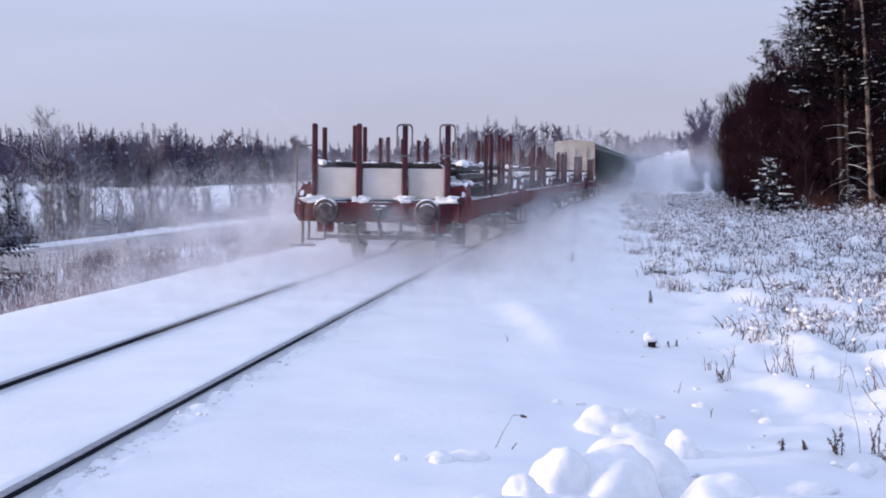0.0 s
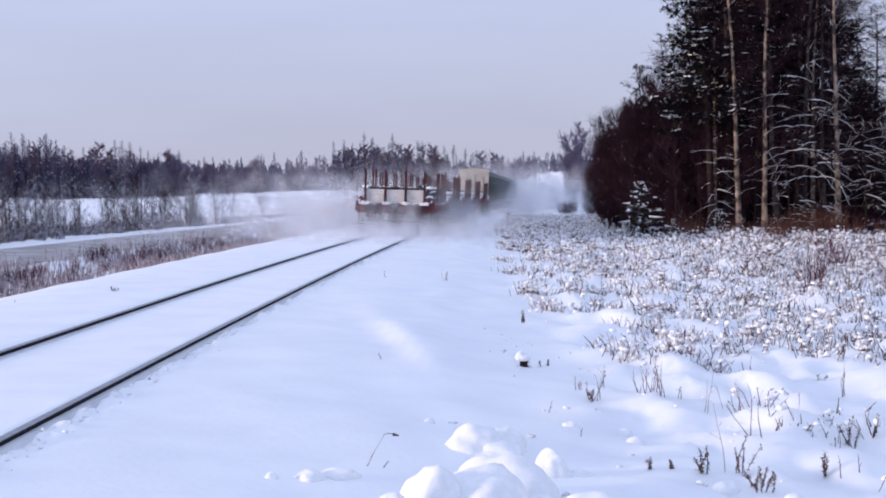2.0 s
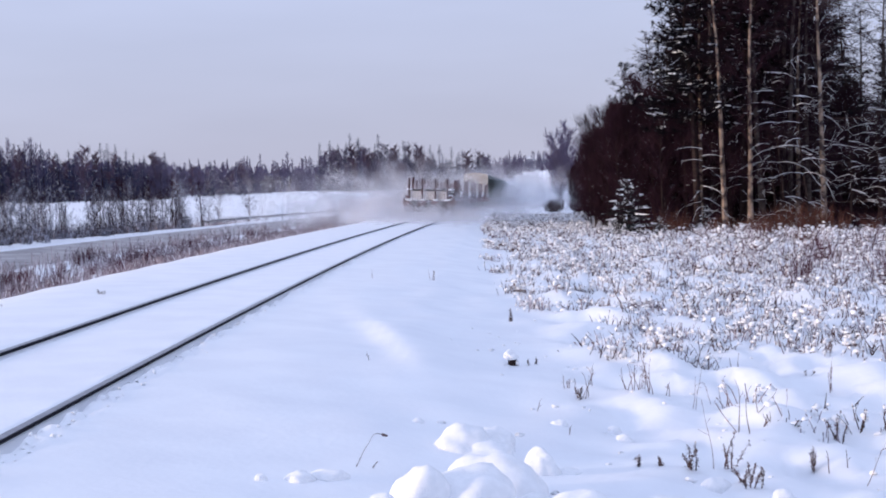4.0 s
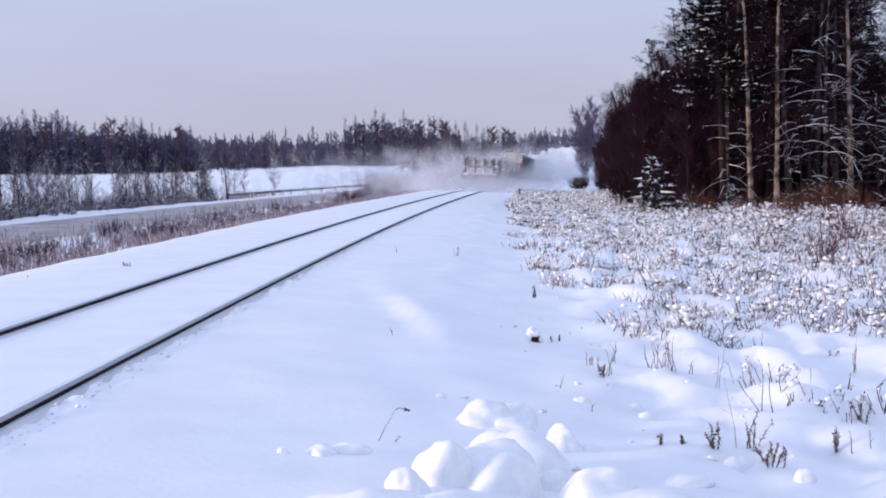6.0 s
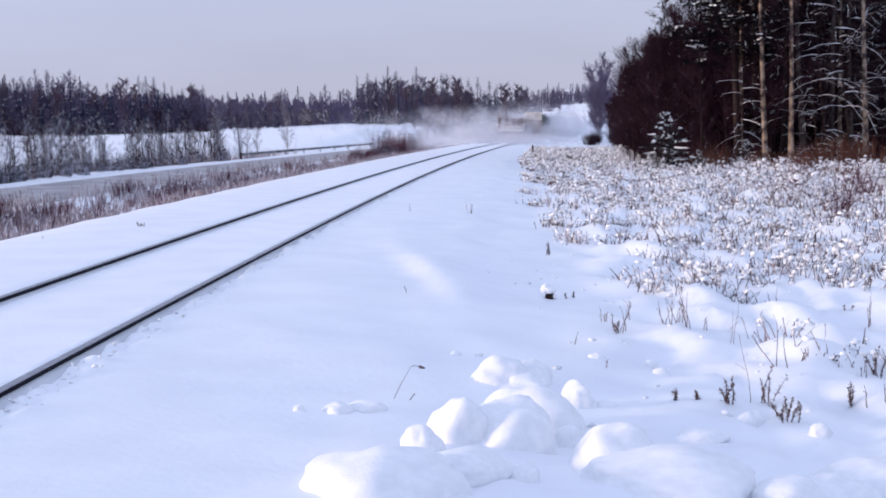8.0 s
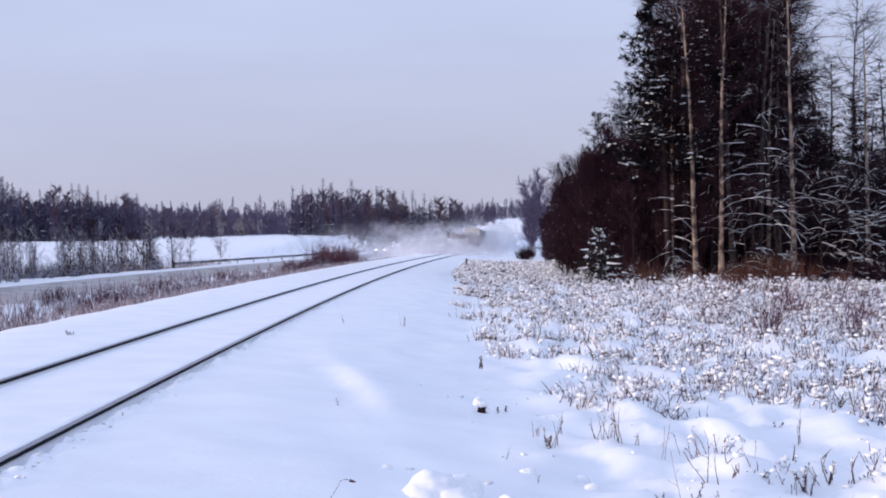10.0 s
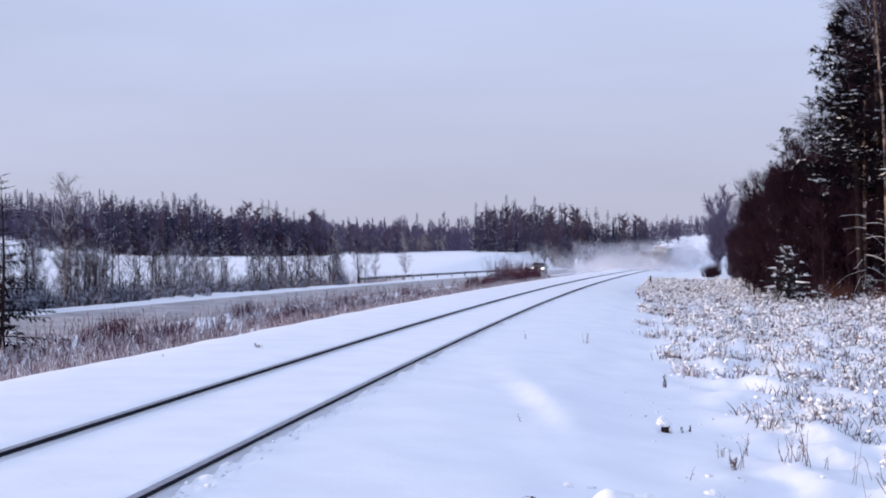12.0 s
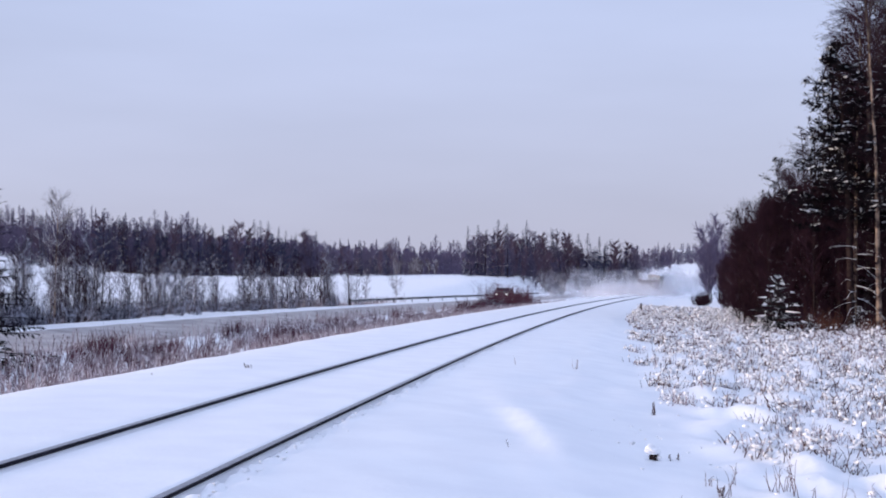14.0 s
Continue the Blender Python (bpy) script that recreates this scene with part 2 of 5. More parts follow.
class Strands:
    """Many thin tapered sticks in one mesh."""

    def __init__(self):
        self.v, self.f = [], []

    def stick(self, a, b, r0, r1, sides=3, turn=0.0):
        d = Vector(b) - Vector(a)
        if d.length < 1e-6:
            return
        d.normalize()
        side = d.cross(Vector((0, 0, 1)) if abs(d.z) < 0.9 else Vector((1, 0, 0))).normalized()
        up = side.cross(d)
        k = len(self.v)
        for p, r in ((a, r0), (b, r1)):
            for i in range(sides):
                w = turn + 2 * math.pi * (i + 0.5) / sides + math.pi / 2
                self.v.append((p[0] + r * (math.cos(w) * side[0] + math.sin(w) * up[0]), p[1] + r * (math.cos(w) * side[1] + math.sin(w) * up[1]), p[2] + r * (math.cos(w) * side[2] + math.sin(w) * up[2])))
        for i in range(sides):
            j = (i + 1) % sides
            self.f.append((k + i, k + j, k + sides + j, k + sides + i))

    def spray(self, p, d, length, width, up):
        """A needle clump: a thin four-sided spindle along d."""
        side = d.cross(up)
        if side.length < 1e-5:
            side = Vector((1, 0, 0))
        side.normalize()
        k = len(self.v)
        m = p + d * (0.45 * length)
        e = p + d * length
        self.v += [tuple(p), tuple(m + side * width), tuple(m + up * (0.4 * width)), tuple(m - side * width), tuple(e)]
        self.f += [(k, k + 1, k + 2), (k, k + 2, k + 3), (k + 4, k + 2, k + 1), (k + 4, k + 3, k + 2)]

    def data(self):
        return self.v, self.f


# ---- the track's line and the lie of the land ----
def track_x(y):
    e = min(y, 243.0)
    return -3.850 + 0.10408 * e + 3.5401e-4 * e * e - 6.6737e-7 * e ** 3 + 0.158 * (y - e)


def track_z(y):
    return 0.0 if y < 270 else 6.0e-5 * (y - 270) ** 2 if y < 500 else 3.174 + 0.0276 * (y - 500)


def lie(x):
    """How much the sloping land stands above or below the level at x."""
    return -math.tan(radians(TILT)) * max(-220.0, min(700.0, x))


def track_pose(y):
    slope = (track_x(y + 0.5) - track_x(y - 0.5))
    rise = track_z(y + 0.5) - track_z(y - 0.5) + lie(track_x(y + 0.5)) - lie(track_x(y - 0.5))
    return pose(track_x(y), y, track_z(y) + lie(track_x(y)), math.degrees(math.atan(rise)), TILT, -math.degrees(math.atan(slope)))


PROFILE = [(-1500, 6.0), (-400, -1.0), (-120, -2.3), (-30, -2.25), (-22.0, -2.0), (-19.0, -1.40), (-17.6, -1.08), (-16.9, -1.04), (-16.5, -1.10), (-11.4, -1.10), (-10.9, -1.0), (-9.8, -1.25),
           (-7.0, -1.2), (-5.4, -0.85), (-3.9, -0.25), (-3.3, -0.07), (-2.4, -0.03), (-0.9, -0.006), (-0.80, -0.03), (-0.765, -0.10), (-0.715, -0.105), (-0.665, -0.04), (-0.3, -0.022), (0.74, -0.004), (0.80, -0.03), (0.84, -0.145), (0.875, -0.145), (0.91, -0.055), (1.12, -0.038), (2.2, -0.062), (3.2, -0.12), (4.4, -0.24),
           (5.5, -0.26), (8.0, -0.22), (11.0, -0.1), (14.0, 0.12), (26.0, 0.28), (60.0, 0.5), (400, 4.0), (1500, 20.0)]
P_U, P_Z = [p[0] for p in PROFILE], [p[1] for p in PROFILE]


def soft(a, b, v):
    k = min(1.0, max(0.0, (v - a) / (b - a)))
    return k * k * (3 - 2 * k)


def ground_z(x, y, fine=True):
    u = x - track_x(y)
    z = float(np.interp(u, P_U, P_Z)) + track_z(y) * soft(-60, -6, u) + lie(x)
    z += 5.0 * soft(330, 620, y) * soft(0, 70, u + 40) * (1 - soft(0, 6, 8 - abs(u)) * (1 - soft(380, 480, y)))
    # the level field beyond the road, rising to a hill far out
    field = soft(140, 245, y) * soft(-17, -27, u)
    if field:
        z += field * (1.0 + 0.06 * max(0.0, -x - 45) - z)
    if fine:
        away = soft(1.0, 2.2, abs(u)) if y < 60 else 0.2
        z += 0.03 * away * noise.noise((x * 0.7, y * 0.5, 0)) * (1 if u > -3.2 else 0.7)
        if u > 2.0 and y < 120:
            rough = soft(4.2, 6.2, u)
            z += rough * (0.18 * noise.noise((x * 0.9, y * 0.5, 3)) + 0.15 * noise.noise((x * 2.4, y * 1.3, 5)) + 0.06 * noise.noise((x * 6, y * 4, 6)))
            z += 0.05 * soft(2, 3.4, u) * noise.noise((x * 1.4, y * 0.8, 9))
        if u < -17.5 or u > 15:
            z += 0.3 * noise.noise((x * 0.06, y * 0.05, 2))
        # a wind drift beside the track
        k = (y - 15.0) / 6.0
        if -0.9 < k < 1.9:
            side = x - (1.24 - 0.44 * k)
            z += 0.075 * math.exp(-(side / (0.15 if side < 0 else 0.8)) ** 2) * math.exp(-((k - 0.4) / 0.55) ** 2)
        # snow pushed up beside the camera
        pushed = math.exp(-((x - 1.5) / 1.7) ** 4 - ((y - 6.9) / 1.5) ** 4)
        if pushed > 0.01:
            z += pushed * (0.06 + 0.08 * abs(noise.noise((x * 2.6, y * 2.2, 1))) + 0.02 * noise.noise((x * 7, y * 6, 2)))
        # crumbs along the edge of the snow beside the near rail
        if 0.88 < u < 1.3 and y < 60:
            z += (0.035 * noise.noise((x * 2.0, y * 2.3, 4)) + 0.05 * noise.noise((x * 9.0, y * 5.5, 5))) * (1 - soft(1.0, 1.3, u))
        elif 0.5 < u < 0.74 and y < 60:
            z += 0.016 * noise.noise((x * 5.0, y * 3.0, 6))
    return z


def span(*stops):
    out = []
    for a, b, step in stops:
        n = max(1, round((b - a) / step))
        out += [a + (b - a) * i / n for i in range(n)]
    return out + [stops[-1][1]]


def build_ground():
    us = span((-1500, -200, 130), (-200, -40, 10), (-40, -18, 1.6), (-18, -10, 0.5), (-10, -3, 0.35), (-3, -1.05, 0.3), (-1.05, -0.85, 0.1), (-0.85, -0.65, 0.0167), (-0.65, 0.70, 0.2), (0.70, 1.15, 0.025),
              (1.15, 2.6, 0.18), (2.6, 9, 0.13), (9, 16, 0.3), (16, 60, 3), (60, 200, 14), (200, 1500, 130))
    ys = span((-60, -12, 4), (-12, 5, 0.5), (5, 13, 0.11), (13, 26, 0.22), (26, 60, 0.5), (60, 130, 2), (130, 300, 6), (300, 700, 14), (700, 4200, 250))
    verts = [(track_x(y) + u, y, ground_z(track_x(y) + u, y)) for y in ys for u in us]
    n = len(us)
    faces = [(r * n + c, r * n + c + 1, (r + 1) * n + c + 1, (r + 1) * n + c) for r in range(len(ys) - 1) for c in range(n - 1)]
    g = new("ground", mesh_of("ground", verts, faces, SNOW, True))
    tagged(g, "snow-covered ground beside the railway, smooth drifts and verge", "snow ground", kind="structure")


build_ground()


def strip(name, offsets, heights, ys, mat, label, category, kind="structure", lift=0.0):
    """A band that runs along the track: offsets across it, with heights above the ground's profile."""
    verts = [(track_x(y) + u, y, float(np.interp(u, P_U, P_Z)) + track_z(y) * soft(-60, -6, u) + lie(track_x(y) + u) + h + lift) for y in ys for u, h in zip(offsets, heights)]
    n = len(offsets)
    faces = [(r * n + c, r * n + c + 1, (r + 1) * n + c + 1, (r + 1) * n + c) for r in range(len(ys) - 1) for c in range(n - 1)]
    ob = new(name, mesh_of(name, verts, faces, mat, True))
    return tagged(ob, label, category, kind=kind)


ALONG = span((-20, 60, 1.0), (60, 300, 4.0), (300, 480, 8.0))
strip("road", [-16.4, -15.6, -15.3, -14.6, -14.2, -13.4, -13.0, -12.3, -11.9, -11.5], [-0.02, 0.03, 0.012, 0.012, 0.03, 0.03, 0.012, 0.012, 0.03, -0.02], span((-20, 300, 3.0), (300, 420, 6.0)), ROAD_SNOW,
      "country road of packed grey snow with wheel tracks", "road", lift=0.01)


def rail(u0):
    # head, web and foot of a flat-bottomed rail
    shape = [(-0.033, -0.004), (-0.026, 0.0), (0.026, 0.0), (0.033, -0.004), (0.033, -0.035), (0.009, -0.05), (0.009, -0.13), (0.07, -0.15), (0.07, -0.165), (-0.07, -0.165), (-0.07, -0.15), (-0.009, -0.13), (-0.009, -0.05), (-0.036, -0.035)]
    verts = []
    for y in ALONG:
        m = track_pose(y)
        verts += [tuple(m @ Vector((u0 + a, 0, b))) for a, b in shape]
    n = len(shape)
    faces = [(r * n + c, (r + 1) * n + c, (r + 1) * n + (c + 1) % n, r * n + (c + 1) % n) for r in range(len(ALONG) - 1) for c in range(n)]
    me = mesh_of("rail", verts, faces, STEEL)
    me.materials.append(RAIL_SIDE)
    # steel on the three top faces, near-black on all others
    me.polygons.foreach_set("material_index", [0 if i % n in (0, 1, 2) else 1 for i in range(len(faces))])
    ob = new("rail", me)
    return tagged(ob, "dark steel rail running through the snow", "rail", "rails of the track", "structure")


rail(-0.797)
rail(0.797)


# ---- the train ----
def empty(name):
    ob = new(name)
    ob.empty_display_size = 0.3
    return ob


L_FLAT = 13.9


def wheel_mesh():
    bm = bmesh.new()
    side = pose(0, 0, 0, 0, 90, 0)
    bmesh.ops.create_cone(bm, cap_ends=True, segments=28, radius1=0.46, radius2=0.46, depth=0.10, matrix=side)
    bmesh.ops.create_cone(bm, cap_ends=True, segments=28, radius1=0.49, radius2=0.49, depth=0.03, matrix=pose(-0.06, 0, 0) @ side)
    bmesh.ops.create_cone(bm, cap_ends=True, segments=14, radius1=0.12, radius2=0.10, depth=0.18, matrix=pose(0.02, 0, 0) @ side)
    me = bpy.data.meshes.new("wheel")
    bm.to_mesh(me)
    bm.free()
    me.materials.append(BLACK)
    return me


WHEEL = wheel_mesh()


def buffer(parent, x, y, out):
    bm = bmesh.new()
    rod(bm, (x, y, 1.0), (x, y + out * 0.36, 1.0), 0.115, sides=16)
    rod(bm, (x, y + out * 0.30, 1.0), (x, y + out * 0.56, 1.0), 0.085, sides=16)
    rod(bm, (x, y + out * 0.56, 1.0), (x, y + out * 0.60, 1.0), 0.225, 0.20, sides=24)
    rod(bm, (x, y + out * 0.595, 1.0), (x, y + out * 0.615, 1.0), 0.15, 0.13, sides=20)
    part("buffer", bm, BUFFER, parent, "round iron buffer dusted with snow")


def loop_rail(parent, x, y, z0, z1, half):
    """A rounded hand loop of bent tube."""
    bm = bmesh.new()
    pts = []
    for cx, cz, w0 in ((half - 0.06, z1 - 0.06, 0), (-half + 0.06, z1 - 0.06, 90), (-half + 0.06, z0 + 0.06, 180), (half - 0.06, z0 + 0.06, 270)):
        for k in range(4):
            w = radians(w0 + 30 * k)
            pts.append((x + cx + 0.06 * math.cos(w), y, cz + 0.06 * math.sin(w)))
    for a, b in zip(pts, pts[1:] + pts[:1]):
        rod(bm, a, b, 0.017, sides=6)
    part("hand_loop", bm, IRON, parent, "bent grey hand loop")


def flat_wagon(seed, detail):
    rnd = random.Random(seed)
    w = empty("timber_wagon")
    tagged(w, "red flat timber wagon with upright stakes, powdered with snow", "railway wagon", "wagons of the train")
    y0, y1 = 0.6, L_FLAT - 0.6
    part("deck", boxes((0, (y0 + y1) / 2, 1.14, 2.9, y1 - y0, 0.10)), BLACK, w, "dark deck under snow")
    for y in (y0 + 0.06, y1 - 0.06):
        part("headstock", boxes((0, y, 0.98, 2.72, 0.14, 0.36), (-1.0, y, 0.72, 0.3, 0.1, 0.2), (1.0, y, 0.72, 0.3, 0.1, 0.2), bevel=0.02), RED, w, "red painted end beam")
    for x in (-1.43, 1.43):
        part("side_sill", boxes((x, (y0 + y1) / 2, 1.0, 0.10, y1 - y0, 0.26)), RED, w)
        # ribs and stake pockets along the side
        n = 26
        for i in range(n):
            y = y0 + 0.3 + (y1 - y0 - 0.6) * i / (n - 1)
            part("side_rib", boxes((x + math.copysign(0.07, x), y, 1.03, 0.06, 0.09, 0.34), bevel=0.01), RED, w)
    for x in (-0.6, 0.6):
        part("frame_girder", boxes((x, (y0 + y1) / 2, 0.92, 0.16, y1 - y0, 0.32)), BLACK, w)
    for x in (-0.87, 0.87):
        buffer(w, x, y0, -1)
        buffer(w, x, y1, 1)
    bm = boxes((0, 0.42, 0.98, 0.22, 0.36, 0.24), (0, 0.16, 0.98, 0.12, 0.3, 0.14), bevel=0.02)
    rod(bm, (0, 0.2, 0.95), (0.05, 0.25, 0.55), 0.035)
    part("coupling", bm, BLACK, w, "iron screw coupling hanging")
    # axles
    for y in (2.7, L_FLAT - 2.7):
        for x in (-0.797, 0.797):
            ob = part("wheel", WHEEL, BLACK, w, at=pose(x, y, 0.47, 0, 0, 0 if x > 0 else 180))
        bm = bmesh.new()
        rod(bm, (-1.05, y, 0.47), (1.05, y, 0.47), 0.075, sides=12)
        part("axle", bm, BLACK, w)
        for x in (-1.05, 1.05):
            part("axle_box", boxes((x, y, 0.5, 0.22, 0.34, 0.34), (x, y, 0.76, 0.14, 1.3, 0.07), (x, y, 0.70, 0.13, 0.9, 0.05), bevel=0.02), BLACK, w)
    for it in ((0, 1.35, 0.52, 2.3, 0.09, 0.09), (0, 3.2, 0.5, 1.9, 0.08, 0.08)):
        part("brake_beam", boxes(it, bevel=0.02), BLACK, w)
    for x in (-0.35, 0.35):
        bm = bmesh.new()
        for a, b in (((x, 0.45, 0.86), (x * 1.1, 0.30, 0.66)), ((x * 1.1, 0.30, 0.66), (x * 0.9, 0.28, 0.48)), ((x * 0.9, 0.28, 0.48), (x * 0.6, 0.36, 0.42))):
            rod(bm, a, b, 0.028, sides=8)
        part("brake_hose", bm, RUBBER, w, "hanging black brake hose")
    for x in (-1.12, 1.12):
        bm = bmesh.new()
        for a, b in (((x - 0.14, 0.5, 0.84), (x - 0.14, 0.47, 0.50)), ((x + 0.14, 0.5, 0.84), (x + 0.14, 0.47, 0.50)), ((x - 0.16, 0.46, 0.50), (x + 0.16, 0.46, 0.50))):
            rod(bm, a, b, 0.022, sides=6)
        part("shunter_step", bm, IRON, w, "bent iron step under the end beam")
    part("air_tank", boxes((0.45, 4.4, 0.62, 0.5, 0.9, 0.4), bevel=0.08), BLACK, w)
    part("brake_cylinder", boxes((-0.4, 7.6, 0.66, 0.6, 1.2, 0.3), bevel=0.06), BLACK, w)
    # end boards between four stakes
    for y, s in ((y0, -1), (y1, 1)):
        for x0, x1 in ((-1.12, -0.44), (-0.34, 0.36), (0.46, 1.10)):
            part("end_panel", boxes(((x0 + x1) / 2, y, 1.47, x1 - x0, 0.05, 0.52), bevel=0.015), BOARD, w, "cream end panel caked with snow")
        for x in (-1.17, -0.39, 0.41, 1.15):
            part("end_stake", boxes((x, y + s * 0.05, 1.85, 0.085, 0.10, 1.28), (x, y + s * 0.05, 2.06, 0.07, 0.085, 0.88), bevel=0.012), STAKE_RED, w, "red steel stake")
            bm = bmesh.new()
            bmesh.ops.create_icosphere(bm, subdivisions=3, radius=1.0)
            for v in bm.verts:
                v.co *= 1 + 0.9 * noise.noise(v.co * 1.7 + Vector((x * 7, seed, y)))
            bmesh.ops.transform(bm, matrix=pose(x + rnd.uniform(-0.04, 0.04), y + s * 0.06, 1.20) @ Matrix.Diagonal((rnd.uniform(0.13, 0.20), 0.10, 0.06, 1)), verts=bm.verts)
            part("snow_cap", bm, LUMP_SNOW, w)
        for x in (0.41, 1.15):
            loop_rail(w, x, y + s * 0.12, 1.95, 2.48, 0.13)
    # bent corner gussets
    for x in (-1.42, 1.42):
        for y, s in ((y0, 1), (y1, -1)):
            v = [(0, 0, 0.86), (0, s * 0.95, 0.86), (0, s * 0.95, 1.28), (0, s * 0.55, 1.50), (0, s * 0.18, 1.42), (0, 0, 1.25)]
            k = len(v)
            verts = [(x + d, y + b, c) for d in (-0.035, 0.035) for _, b, c in v]
            faces = [tuple(range(k)), tuple(range(2 * k - 1, k - 1, -1))] + [(i, (i + 1) % k, k + (i + 1) % k, k + i) for i in range(k)]
            part("corner_gusset", (verts, faces), RED, w, "bent red corner plate")
            bm = bmesh.new()
            rod(bm, (x, y + s * 0.12, 0.95), (x, y + s * 0.12, 0.38), 0.03)
            bmesh.ops.create_cube(bm, size=1.0, matrix=pose(x, y + s * 0.12, 0.38) @ Matrix.Diagonal((0.42, 0.22, 0.04, 1)))
            part("step", bm, IRON, w, "hanging iron footstep")
    bm = bmesh.new()
    for a, b in (((-1.5, y0, 1.2), (-1.5, y0, 2.1)), ((-1.5, y0, 2.1), (-1.2, y0, 2.13))):
        rod(bm, a, b, 0.014, sides=6)
    part("hand_rail", bm, IRON, w)
    # upright plates outside the end stakes
    for x in (-1.38, 1.38):
        for y in (y0 + 0.12, y1 - 0.12):
            o = math.copysign(1, x)
            v = [(-0.19 * o, 0.80), (0.10 * o, 0.80), (0.19 * o, 0.95), (0.17 * o, 1.22), (0.02 * o, 1.46), (-0.19 * o, 1.40)]
            k = len(v)
            verts = [(x + b, y + d, c) for d in (-0.03, 0.03) for b, c in v]
            part("end_wing", (verts, [tuple(range(k)), tuple(range(2 * k - 1, k - 1, -1))] + [(i, (i + 1) % k, k + (i + 1) % k, k + i) for i in range(k)]), RED, w, "red corner plate")
    # side stakes, with dark bolsters between
    for i, y in enumerate((2.3, 5.3, 6.5, 8.5, 9.6, 11.8)):
        for x in (-1.36, 1.36):
            if i == 0 and x > 0:
                continue
            top = 2.52 + rnd.uniform(-0.08, 0.12)
            lean = rnd.uniform(-1.2, 1.2)
            part("side_stake", boxes((x, y, (1.15 + top) / 2, 0.08, 0.09, top - 1.15, lean), bevel=0.012), STAKE_RED, w, "red steel stake")
        part("bolster", boxes((0, y, 1.30, 2.6, 0.2, 0.26), bevel=0.02), BLACK, w, "dark bolster under snow")
        if i % 2 == 0:
            part("cross_beam", boxes((0, y, 1.80, 2.5, 0.14, 0.10), bevel=0.02), BLACK, w, "dark cross beam with snow")
    # folded poles, leftover logs and snow on the deck
    for x in (-1.22, 1.22):
        for z in (1.42, 1.60, 1.78):
            bm = bmesh.new()
            a, b = rnd.uniform(0.9, 2.0), rnd.uniform(5.0, 12.0)
            rod(bm, (x + rnd.uniform(-0.06, 0.06), a, z + rnd.uniform(-0.04, 0.04)), (x + rnd.uniform(-0.06, 0.06), b, z + rnd.uniform(-0.05, 0.05)), 0.055, 0.05, 8)
            part("folded_pole", bm, BLACK, w, "dark folded pole")
    for i in range(15 if detail else 8):
        y, x = rnd.uniform(3.2, 10.5), rnd.uniform(-1.05, 1.1)
        ln, r = rnd.uniform(3.2, 5.0), rnd.uniform(0.07, 0.13)
        bm = bmesh.new()
        zz = 1.43 + r + rnd.choice((0, 0, 0.16, 0.3))
        rod(bm, (x, y - ln / 2, zz), (x + rnd.uniform(-0.15, 0.15), y + ln / 2, zz + rnd.uniform(-0.02, 0.02)), r, r * 0.85, 10)
        part("log", bm, LOG, w, "dark log under snow")
    for i in range(40 if detail else 12):
        bm = bmesh.new()
        s = rnd.uniform(0.05, 0.13)
        bmesh.ops.create_icosphere(bm, subdivisions=2, radius=s)
        for v in bm.verts:
            v.co *= 1 + 0.7 * noise.noise(v.co * 9 + Vector((i, seed, 0)))
            v.co.z *= 0.7
        side = rnd.choice((-1.2, 1.2, 1.25, 1.22, 0.7, 0.0))
        bmesh.ops.translate(bm, vec=(side + rnd.uniform(-0.12, 0.12), rnd.uniform(0.8, L_FLAT - 0.8) if i % 3 else rnd.uniform(0.8, 3.5), rnd.choice((1.24, 1.46, 1.64, 1.83))), verts=bm.verts)
        part("snow_clump", bm, LUMP_SNOW, w)
    return w


